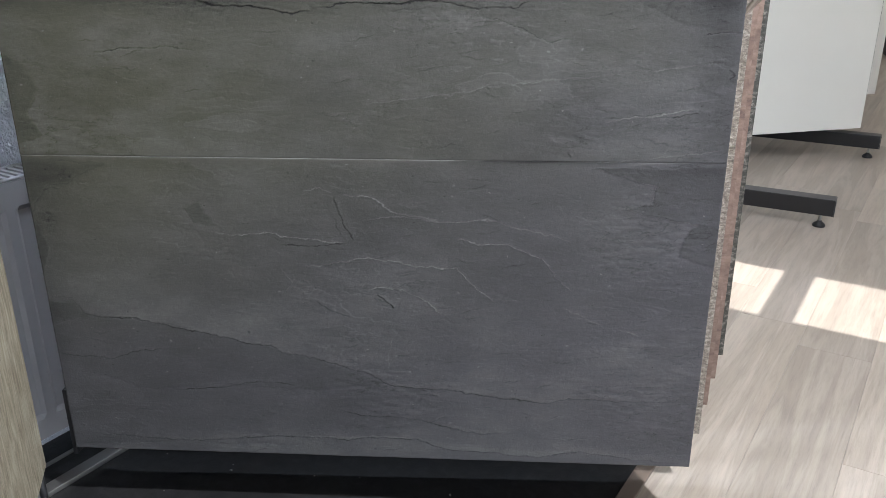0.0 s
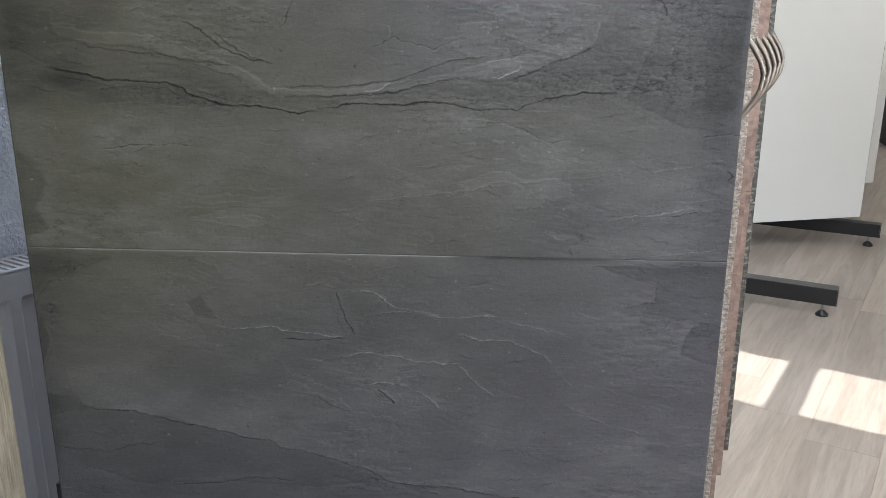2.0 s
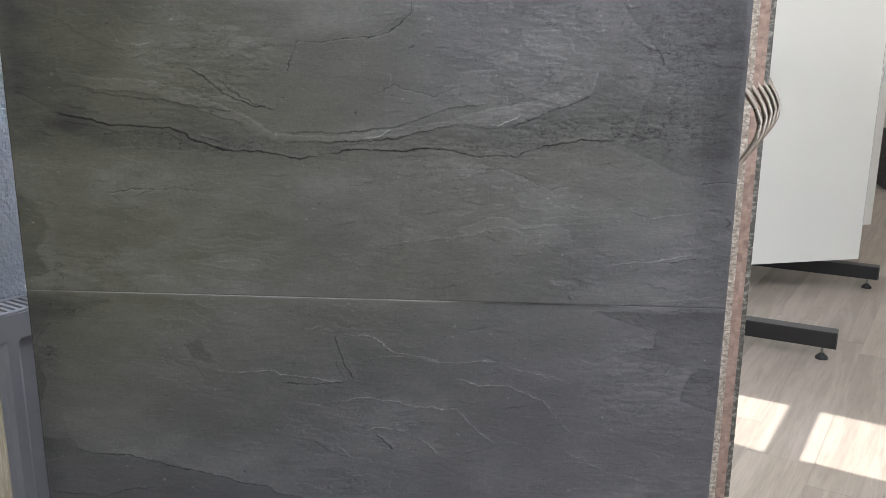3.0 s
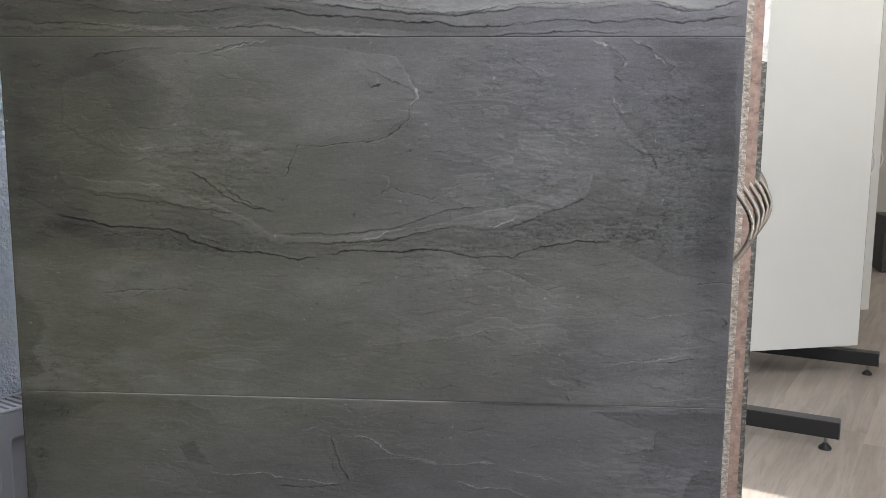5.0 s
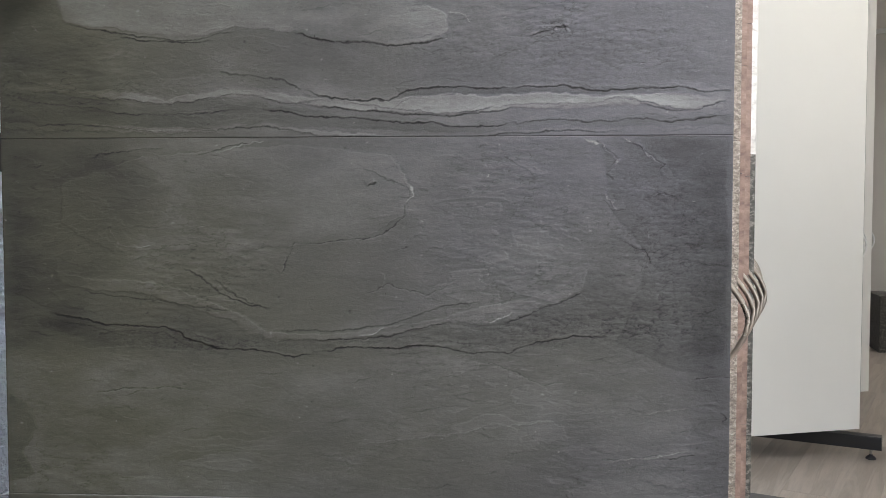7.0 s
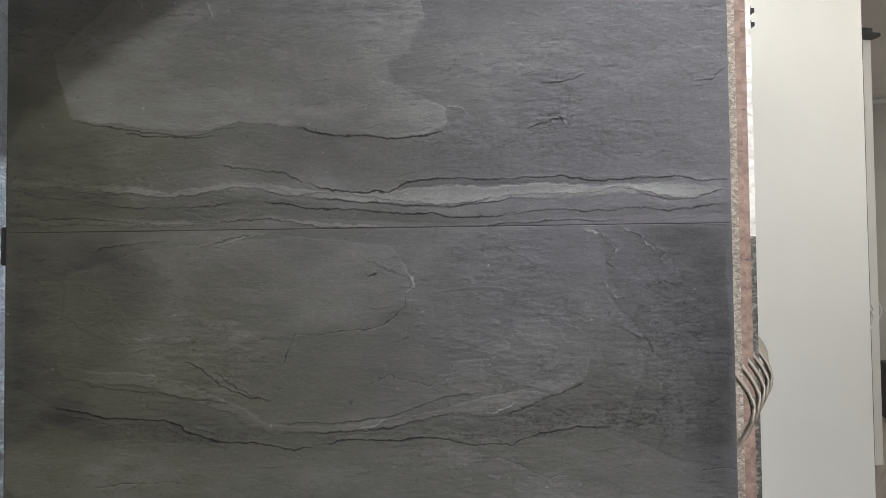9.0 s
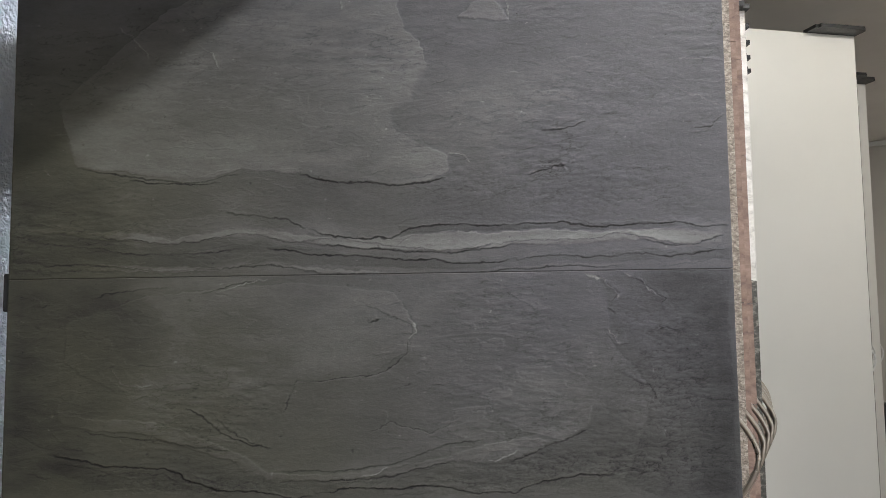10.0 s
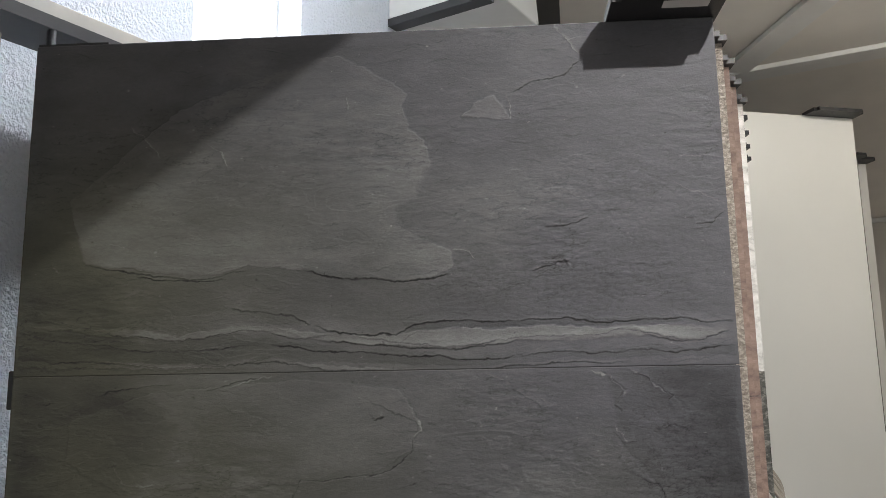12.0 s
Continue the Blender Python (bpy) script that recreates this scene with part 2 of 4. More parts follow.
WS0, WS1, WZ0, WZ1 = 0.585, 1.0, 1.05, 2.86
# EW, EZ: opening cut in the unseen east wall for an added fill light
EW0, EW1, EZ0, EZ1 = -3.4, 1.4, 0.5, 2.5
TOP = CEIL + 0.08
BASE = wall_pose(0, 0)
structure("ground", boxed(-60, 60, -60, 60, -0.6, -0.25), ROOM_WALL, "pale ground outside the building", "ground")
structure("floor", boxed(S0, S1, -O1, -WALL + 0.25, -0.25, -0.006), OAK_FLOOR, "limed oak plank floor with sunlit patches", "floor", BASE)
structure("wall_west", wall_with_hole(bmesh.new(), S0, S1, -WALL, -WALL + 0.25, 0, CEIL, WS0, WS1, WZ0, WZ1), WALL_PLASTER,
          "stippled bluish white plaster wall behind the radiator", "wall", BASE)
structure("wall_north", boxed(S1, S1 + 0.2, -O1, -WALL + 0.25, 0, CEIL), ROOM_WALL, "beige grey painted far wall", "wall", BASE)
structure("wall_south", boxed(S0 - 0.2, S0, -O1, -WALL + 0.25, 0, CEIL), ROOM_WALL, "plain painted wall closing the showroom", "wall", BASE)
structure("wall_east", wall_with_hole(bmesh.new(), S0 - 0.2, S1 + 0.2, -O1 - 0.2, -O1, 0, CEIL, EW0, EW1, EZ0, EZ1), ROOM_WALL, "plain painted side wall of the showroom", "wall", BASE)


def local(x, y):
    """A place in plan, in the wall's own axes (along, -out)."""
    v = Vector((x, y, 0)) - H0
    return v.dot(D), -v.dot(N)


# Two unseen openings added side by side over the aisle throw the sun patches.
LIFT = to_sun * (CEIL / to_sun.z)
sa = local(1.17 + LIFT.x, 1.14 + LIFT.y)
LX0, LX1 = sa[0] - 0.205, sa[0] + 0.205
LY0 = sa[1]
bm = bmesh.new()
HO0, HO1 = LY0 - 0.66, LY0 + 0.55
box(bm, S0, LX0, -O1, -WALL + 0.25, CEIL, TOP), box(bm, LX1, S1, -O1, -WALL + 0.25, CEIL, TOP)
box(bm, LX0, LX1, -O1, HO0, CEIL, TOP), box(bm, LX0, LX1, HO1, -WALL + 0.25, CEIL, TOP)
box(bm, LX0, LX1, LY0 - 0.05, LY0 + 0.05, CEIL, CEIL + 0.03)
structure("ceiling", bm, CEILING, "matt beige grey ceiling", "ceiling", BASE)

# unseen added box, its lower edge shading the panel's upper corner from ceiling_spot
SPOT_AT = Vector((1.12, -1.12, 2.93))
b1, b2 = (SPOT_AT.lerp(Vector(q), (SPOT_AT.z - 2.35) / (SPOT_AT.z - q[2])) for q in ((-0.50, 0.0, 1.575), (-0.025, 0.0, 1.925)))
SHADE_BOX = pose(b1.x, b1.y, 0, 0, 0, math.degrees(math.atan2(b2.y - b1.y, b2.x - b1.x)))
structure("bulkhead", boxed(-0.06, (b2 - b1).length + 0.12, 0, 0.36, 2.35, CEIL - 0.004), CEILING, "unseen box under the ceiling, added to shade the slate", "bulkhead",
          SHADE_BOX)
window = thing("window_1", BASE, "white framed window glaring with daylight above the radiator", "window")
window["kind"] = "structure"
bm = bmesh.new()
wy0, wy1 = -WALL + 0.10, -WALL + 0.15
box(bm, WS0, WS0 + 0.05, wy0, wy1, WZ0, WZ1), box(bm, WS1 - 0.012, WS1, wy0, wy1, WZ0, WZ1)
box(bm, WS0 + 0.05, WS1 - 0.012, wy0, wy1, WZ0, WZ0 + 0.05), box(bm, WS0 + 0.05, WS1 - 0.012, wy0, wy1, WZ1 - 0.05, WZ1)
part("window_frame", bm, WHITE_PAINT, window)
part("window_sill", boxed(WS0 - 0.03, WS1 + 0.03, -WALL - 0.04, -WALL + 0.098, WZ0 - 0.03, WZ0 - 0.002, bevel=0.004), WHITE_PAINT, window)

# flat boards on the ceiling over the aisle
def ceiling_trim(x0, y0, x1, y1, w):
    v = Vector((x1 - x0, y1 - y0, 0))
    return structure("trim", boxed(0, v.length, -w / 2, w / 2, -0.03, -0.003, bevel=0.004), WHITE_PAINT, "white painted ceiling batten", "trim",
                     pose(x0, y0, CEIL, 0, 0, math.degrees(math.atan2(v.y, v.x))))


ceiling_trim(1.40, 3.075, 3.6, 2.13, 0.15)
ceiling_trim(1.50, 2.93, 1.665, 2.12, 0.14)
structure("cornice", boxed(S1 - 0.03, S1 - 0.002, -O1 + 0.003, -WALL - 0.003, CEIL - 0.05, CEIL - 0.003, bevel=0.006), WHITE_PAINT,
          "white painted cornice along the far wall", "cornice", BASE)

# black floor plate under the racks, with its metal strips
structure("floor_plate", boxed(-1.6, 1.05, -0.93, -WALL, -0.006, 0.004), MAT, "black scuffed floor plate under the panels", "floor plate", BASE)
structure("edge_strip", boxed(-1.6, 1.05, -0.965, -0.93, -0.006, 0.008, bevel=0.002), plain("brown_edge_profile", (0.16, 0.125, 0.10), 0.5),
          "brown edging strip along the black floor plate", "trim", BASE)
structure("floor_rail", boxed(-1.6, 1.05, 0.068, 0.10, 0.004, 0.016, bevel=0.002), ALU, "grey metal rail screwed to the floor plate", "rail", BASE)
structure("floor_strip", boxed(-1.6, 1.05, 0.166, 0.174, 0.004, 0.009), ALU, "thin metal strip on the black floor plate", "trim", BASE)


# ------------------------------------------------------------ slate relief
def lattice(u, v, seed):
    """Smooth random field with cells one unit wide."""
    rng = np.random.RandomState(seed)
    g = rng.rand(64, 64)
    iu, iv = np.floor(u).astype(int), np.floor(v).astype(int)
    fu, fv = u - iu, v - iv
    fu, fv = fu * fu * (3 - 2 * fu), fv * fv * (3 - 2 * fv)
    a, b = g[iu % 64, iv % 64], g[(iu + 1) % 64, iv % 64]
    c, d = g[iu % 64, (iv + 1) % 64], g[(iu + 1) % 64, (iv + 1) % 64]
    return (a * (1 - fu) + b * fu) * (1 - fv) + (c * (1 - fu) + d * fu) * fv


def clouds(u, v, seed, octaves=5):
    out, amp, tot = 0.0, 1.0, 0.0
    for i in range(octaves):
        out, tot, amp = out + amp * lattice(u * 2 ** i + 7.3 * i, v * 2 ** i + 3.1 * i, seed + i), tot + amp, amp * 0.55
    return out / tot


LEDGES, SHEETS, LINES = [], [], []


def L(points, drop, decay, pale):
    """A cleft along a line in mm on the panel's face: the sheet on one side stands proud by drop mm and thins out over decay mm."""
    LEDGES.append((points, drop, decay, pale))


def patch(points, tone, lift):
    """A paler or darker sheet of the split face, by its outline in mm; lift mm proud, or soft-edged where lift is not above 0."""
    SHEETS.append((points, tone, lift))


def split(points, much):
    """A hairline where a thin sheet broke off, its light-catching edge painted pale."""
    LINES.append((points, much, True))


def crack(points, much):
    """A ragged cleft, its shade painted dark, its upper side standing proud."""
    LINES.append((points, much, False))


L([(-600,473),(-557,471),(-535,443),(-504,434),(-440,433),(-367,415),(-294,402),(-232,388),(-189,382),(-169,367),(-117,360),(-64,346),(-12,330),(30,307),(83,299),(147,296),(210,288),(274,280),(322,273),(358,283),(389,288),(441,282),(504,283),(555,284),(593,312)], 1.6, 60, 0.5)
L([(-578,179),(-522,177),(-431,171),(-364,167),(-296,174),(-205,183),(-117,183),(-50,182),(16,189),(82,186),(136,166),(201,162),(256,158),(310,156),(353,164),(396,169),(460,161),(525,155),(595,149)], 1.0, 35, 0.7)
L([(-71,248),(-26,237),(39,235),(82,232),(136,217),(179,206),(222,205),(276,208)], 0.9, 25, 0.2)
L([(-599,355),(-539,350),(-496,347),(-450,363),(-395,370)], 1.0, 25, 0.15)
L([(-9,1299),(23,1285),(46,1272),(83,1259),(87,1250),(81,1232),(74,1207),(55,1191),(27,1177),(0,1172),(-47,1167),(-75,1162),(-103,1167),(-112,1153),(-117,1130)], 0.45, 40, 0.2)
L([(378,1334),(405,1317),(419,1303),(406,1286)], 0.9, 20, 0.35)
L([(440,1330),(467,1312),(494,1290),(481,1282)], 1.0, 20, 0.4)
L([(478,1242),(491,1248),(509,1239)], 1.0, 14, 0.4)
L([(398,1242),(412,1219),(434,1221)], 0.9, 14, 0.4)
L([(418,1175),(463,1157),(473,1135)], 0.9, 14, 0.3)
L([(236,1308),(263,1295),(290,1277)], 0.6, 16, 0.3)
L([(-448,1308),(-391,1319),(-324,1322)], 0.6, 16, 0.3)
L([(-273,1308),(-221,1324),(-170,1331)], 0.6, 16, 0.35)
L([(8,1080),(46,1099),(111,1081),(147,1098)], -0.5, 18, 0.1)
L([(195,975),(232,966),(297,936),(342,939)], -0.6, 20, 0.1)
L([(391,813),(428,814),(501,825)], -0.8, 14, 0.25)
L([(542,946),(569,950),(605,949)], -0.9, 14, 0.2)
L([(-445,912),(-396,921),(-328,924),(-270,917)], -0.6, 20, 0.15)
L([(-595,1431),(-550,1432),(-510,1426),(-460,1415),(-410,1403),(-352,1399),(-284,1395),(-255,1404),(-207,1412),(-159,1406),(-120,1397),(-45,1400),(3,1394),(40,1386),(87,1383),(124,1378),(189,1379),(217,1387),(263,1391),(317,1390),(372,1393),(418,1400),(463,1391),(516,1381),(561,1385),(597,1393)], 0.8, 18, 0.85)
L([(-600,1366),(-506,1364),(-428,1358),(-340,1350),(-234,1352),(-158,1358),(-110,1350),(-44,1342),(49,1343)], 0.9, 14, 0.4)
L([(-568,1403),(-459,1392),(-370,1379),(-283,1379),(-206,1385)], 0.8, 14, 0.2)
# paler and darker sheets of the lower tile
patch([(385,730),(428,716),(490,698),(488,672),(441,661),(480,647),(566,632),(545,608),(538,576),(600,555),(600,735)], -0.34, 0.5)
patch([(-600,733),(-457,726),(-500,709),(-522,693),(-559,687),(-583,660),(-600,633)], -0.32, 0.4)
patch([(-600,633),(-589,612),(-584,569),(-595,525),(-600,502),(-600,568)], -0.30, 0.3)
patch([(-600,468),(-551,459),(-532,439),(-577,423),(-599,417)], -0.35, 0.3)
patch([(-52,677),(17,665),(66,641),(144,622),(222,629),(300,606),(354,597),(322,543),(358,501),(245,486),(185,506),(144,537),(45,556),(-56,550),(-127,539),(-179,516),(-258,572),(-115,581),(-30,589),(-24,607),(-48,643)], -0.12, 0)
patch([(-323,651),(-297,657),(-279,631),(-270,616),(-305,620)], -0.28, 0.2)
patch([(-290,409),(-225,442),(-195,426),(-186,386),(-239,392)], 0.08, 0)
patch([(-532,439),(-384,421),(-228,388),(-93,352),(21,310),(-106,290),(-277,295),(-441,282),(-598,341),(-600,411)], -0.16, 0.2)
patch([(-600,151),(-409,162),(-183,180),(38,192),(147,173),(364,166),(598,169),(600,139),(147,131),(-298,140),(-600,138)], 0.16, 0.2)
split([(-281,606),(-256,598),(-185,604),(-110,594),(-35,587)], 0.8)
split([(-47,679),(12,670),(46,645),(124,630)], 0.75)
split([(-14,632),(46,638),(124,630),(222,633),(261,620),(354,599)], 0.5)
split([(154,601),(193,592),(242,588),(307,564),(327,532),(358,501)], 0.9)
split([(-122,540),(-56,550),(-15,559),(45,556),(85,546),(154,543),(190,506),(225,480)], 0.8)
split([(-7,500),(24,504),(64,497),(105,476),(125,455)], 0.9)
split([(345,473),(395,448),(446,433),(486,418)], 0.4)
split([(-158,538),(-139,512),(-155,495)], 0.5)
split([(-111,683),(-81,689),(-57,679)], 0.5)
split([(390,728),(428,716),(490,698),(486,672)], 0.5)
split([(441,661),(480,647),(566,632)], 0.6)
split([(38,401),(32,366),(26,331)], 0.3)
crack([(-55,674),(-52,643),(-39,617),(-24,594)], 0.9)
crack([(12,491),(29,477),(44,464)], 0.9)
crack([(-386,280),(-277,292),(-212,303),(-148,298)], 0.8)
crack([(-99,474),(-79,458),(-39,443)], 0.4)
crack([(-156,582),(-95,581),(-35,589)], 0.6)
# middle tile: the fold and the worn ground below it
patch([(-514,1120),(-457,1106),(-380,1104),(-323,1096),(-276,1080),(-229,1060),(-191,1042),(-154,1021),(-97,1015),(-22,1018),(53,1029),(127,1041),(164,1053),(237,1068),(292,1083),(327,1101),(372,1124),(364,1093),(328,1074),(283,1055),(238,1036),(192,1031),(146,1038),(109,1025),(53,1016),(-3,1011),(-78,1006),(-135,1005),(-183,1016),(-211,1036),(-258,1050),(-315,1066),(-372,1084),(-449,1086),(-506,1096)], 0.17, 0.5)
patch([(-201,1039),(-163,1022),(-97,1015),(-22,1018),(-41,1007),(-97,1005),(-145,1006),(-178,1014)], 0.10, 0)
patch([(183,1049),(237,1066),(292,1080),(336,1099),(328,1074),(283,1055),(238,1035),(192,1031)], 0.10, 0)
patch([(-600,1105),(-506,1095),(-449,1084),(-372,1081),(-315,1064),(-258,1048),(-211,1034),(-183,1014),(-135,1003),(-41,1005),(53,1012),(146,1032),(238,1030),(328,1069),(399,1116),(436,1080),(429,1025),(330,1012),(266,999),(211,987),(146,995),(53,996),(-41,990),(-107,981),(-174,988),(-231,996),(-288,1007),(-326,1025),(-471,1042),(-598,1036)], -0.26, 0)
patch([(-600,1033),(-471,1040),(-336,1023),(-298,1006),(-424,1001),(-523,982),(-600,990)], -0.26, 0.0)
patch([(-397,955),(-136,971),(53,954),(332,926),(334,855),(53,829),(-44,738),(-579,743),(-567,913)], 0.15, -0.2)
patch([(-597,912),(-569,893),(-551,854),(-574,814),(-551,774),(-598,763)], -0.28, 0.2)
patch([(-600,1235),(-547,1208),(-522,1162),(-554,1115),(-600,1105)], -0.18, 0.0)
patch([(-496,1263),(-361,1308),(-128,1326),(53,1309),(88,1256),(76,1212),(-2,1170),(-109,1162),(-226,1155),(-416,1153),(-500,1199)], 0.10, 0.3)
patch([(-123,1128),(-109,1160),(-2,1168),(72,1203),(53,1157),(44,1112),(-40,1102)], -0.08, 0.0)
patch([(391,1336),(590,1336),(594,1118),(594,954),(513,962),(421,1007),(453,1089),(468,1152),(413,1214)], -0.20, 0.2)
patch([(530,1331),(598,1336),(594,1118),(594,879),(559,935),(559,1117)], -0.22, 0.0)
split([(-4,835),(72,844),(148,852),(241,867),(334,877),(425,887),(516,897),(588,903)], 0.42)
split([(392,806),(428,814),(483,820),(538,829)], 0.45)
split([(357,735),(431,744),(505,751),(592,762)], 0.4)
split([(364,1334),(395,1323),(416,1301),(414,1289)], 0.9)
split([(426,1336),(452,1325),(470,1306),(493,1288)], 1.0)
split([(398,1247),(410,1236),(417,1218)], 0.8)
split([(455,1258),(482,1249),(495,1241),(513,1242)], 0.8)
split([(-240,1313),(-193,1325),(-156,1333)], 0.6)
split([(197,1331),(233,1314),(277,1296),(309,1279)], 0.4)
split([(467,1192),(472,1161),(465,1134),(474,1116)], 0.7)
split([(-419,1195),(-406,1163),(-368,1158),(-349,1163)], 0.5)
split([(85,1261),(90,1243),(79,1234)], 0.7)
split([(-3,1014),(20,1016),(44,1027)], 0.9)
split([(201,1038),(233,1041),(251,1055)], 0.8)
crack([(-514,1047),(-471,1042),(-423,1029),(-365,1028),(-326,1025),(-302,1016),(-288,1007),(-255,998),(-231,994)], 1.0)
crack([(-288,1005),(-231,991),(-174,988),(-107,979),(-79,985)], 1.0)
crack([(-79,987),(-3,995),(53,993),(109,998),(146,995),(179,988),(243,988),(294,1006),(348,1014),(411,1014)], 1.0)
crack([(-468,1086),(-420,1079),(-324,1069),(-277,1060),(-210,1051)], 0.5)
crack([(-293,1122),(-265,1111),(-247,1097),(-228,1083),(-191,1066),(-144,1057)], 0.8)
crack([(-237,1104),(-200,1077),(-172,1065)], 0.6)
crack([(-135,1021),(-40,1022),(53,1032),(136,1065),(201,1072)], 0.5)
crack([(-78,1006),(-3,1008),(53,1014),(90,1025),(146,1036)], 0.7)
crack([(238,1035),(283,1054),(328,1072),(364,1088)], 0.7)
crack([(44,1116),(37,1093)], 0.8)
crack([(13,1260),(28,1267)], 0.9)
crack([(337,758),(345,746)], 0.9)
crack([(502,815),(547,824)], 0.7)
crack([(410,1285),(402,1275),(415,1266)], 0.7)
crack([(584,898),(594,884),(588,879)], 1.0)
crack([(-133,1117),(-123,1133),(-118,1145)], 0.6)
crack([(-542,1290),(-532,1297)], 0.5)
# soft darker patches along the tiles' left and right edges
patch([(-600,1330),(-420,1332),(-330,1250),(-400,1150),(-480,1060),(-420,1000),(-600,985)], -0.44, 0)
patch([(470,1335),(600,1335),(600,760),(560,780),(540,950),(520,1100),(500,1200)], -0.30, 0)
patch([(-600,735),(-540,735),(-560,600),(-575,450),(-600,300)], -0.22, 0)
# upper tile: pale strips above the joint and the large tongue
patch([(-147,1416),(-109,1408),(-72,1402),(-34,1398),(50,1395),(74,1402),(116,1404),(153,1408),(208,1403),(245,1407),(336,1407),(427,1400),(517,1404),(552,1396),(579,1388),(534,1379),(471,1386),(427,1390),(354,1383),(299,1382),(245,1385),(208,1378),(152,1376),(60,1379),(-34,1387),(-109,1398)], 0.42, 0.5)
patch([(-593,1427),(-514,1428),(-475,1417),(-417,1418),(-320,1403),(-271,1408),(-224,1419),(-147,1416),(-109,1398),(-166,1405),(-224,1406),(-291,1396),(-377,1397),(-446,1405),(-514,1416),(-593,1423)], 0.30, 0.3)
patch([(-592,1387),(-416,1385),(-319,1378),(-223,1389),(-157,1395),(-34,1376),(60,1367),(152,1360),(244,1363),(336,1367),(596,1372),(596,1355),(335,1354),(152,1344),(-34,1356),(-157,1359),(-319,1354),(-592,1366)], -0.20, 0.2)
patch([(-592,1364),(-416,1360),(-223,1352),(-147,1357),(-34,1348),(152,1336),(-34,1343),(-147,1350),(-319,1347),(-592,1355)], 0.22, 0.2)
patch([(60,1419),(208,1419),(336,1421),(517,1416),(553,1405),(427,1406),(336,1411),(208,1409),(78,1407)], -0.22, 0.3)
patch([(-593,1419),(-514,1413),(-377,1391),(-224,1402),(-166,1399),(-34,1381),(-157,1386),(-319,1379),(-593,1390)], -0.12, 0.2)
patch([(-48,1888),(-8,1865),(42,1837),(71,1815),(63,1790),(76,1748),(100,1727),(111,1687),(94,1658),(84,1628),(50,1610),(55,1585),(88,1560),(145,1534),(144,1506),(116,1492),(50,1489),(-46,1498),(-103,1509),(-201,1522),(-249,1506),(-337,1509),(-487,1529),(-520,1640),(-330,1800),(-90,1885)], 0.34, 0.4)
patch([(-491,1592),(-341,1592),(-143,1572),(-46,1554),(55,1580),(88,1558),(145,1532),(144,1506),(116,1492),(50,1489),(-46,1498),(-103,1509),(-201,1522),(-249,1506),(-337,1509),(-487,1529)], 0.12, 0)
patch([(-7,1515),(21,1509),(40,1494),(-7,1495)], -0.3, 0.0)
patch([(-103,1515),(-36,1506),(-46,1496),(-99,1505)], -0.25, 0.0)
patch([(166,1768),(188,1790),(218,1806),(241,1777),(250,1759),(207,1764)], 0.28, 0.6)
patch([(-436,1506),(-200,1515),(-103,1506),(50,1484),(238,1489),(592,1462),(589,1420),(327,1422),(49,1405),(-141,1442),(-237,1449),(-581,1442),(-594,1481)], -0.10, 0.0)
split([(327,1931),(347,1906),(370,1874)], 0.9)
split([(242,1808),(249,1782),(250,1758)], 0.7)
split([(-38,1814),(-33,1788)], 0.7)
split([(-420,1770),(-393,1751),(-361,1714)], 0.6)
split([(-281,1737),(-251,1720),(-242,1694)], 0.6)
split([(-548,1534),(-531,1514)], 0.6)
split([(303,1641),(345,1630),(377,1611)], 0.45)
split([(514,1645),(540,1628),(598,1602)], 0.5)
split([(145,1539),(173,1534),(182,1517)], 0.9)
split([(69,1575),(93,1568),(136,1561)], 0.6)
split([(526,1687),(563,1683)], 0.5)
crack([(252,1809),(286,1825),(344,1837),(370,1861)], 1.0)
crack([(371,1585),(338,1575),(296,1571)], 0.7)
crack([(597,1588),(573,1571),(541,1567)], 0.6)
crack([(275,1499),(312,1506),(331,1515),(340,1505)], 1.0)
crack([(294,1507),(340,1513)], 0.8)
crack([(-487,1527),(-377,1507),(-307,1498),(-249,1502),(-200,1515)], 0.7)
crack([(-103,1507),(-46,1494),(50,1487),(116,1490),(144,1496)], 1.0)
crack([(-396,1503),(-337,1496),(-239,1496)], 0.8)
crack([(-233,1447),(-185,1440),(-128,1434),(-90,1415)], 0.8)
crack([(-86,1413),(-34,1400),(50,1396),(79,1414),(153,1419),(208,1415),(245,1418)], 1.0)
crack([(245,1418),(336,1419),(382,1412),(427,1411),(517,1415),(553,1407),(597,1409)], 1.0)
crack([(-157,1386),(-109,1379),(-72,1371),(-15,1370),(59,1363),(134,1360),(161,1355),(226,1355),(244,1359)], 1.0)
crack([(244,1361),(317,1364),(390,1362),(435,1365),(498,1360),(596,1370)], 0.7)
crack([(-72,1390),(4,1383),(78,1375),(152,1373),(208,1376),(245,1384)], 0.8)
crack([(453,1387),(516,1377),(552,1381),(588,1394)], 0.8)
crack([(170,1336),(244,1344),(335,1347),(426,1346)], 0.6)
# softly darker towards the tile's left edge
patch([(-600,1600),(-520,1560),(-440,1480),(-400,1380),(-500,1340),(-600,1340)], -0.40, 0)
# dark patch painted over the corner that the added ceiling box shades
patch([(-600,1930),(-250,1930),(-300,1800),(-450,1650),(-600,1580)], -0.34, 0)


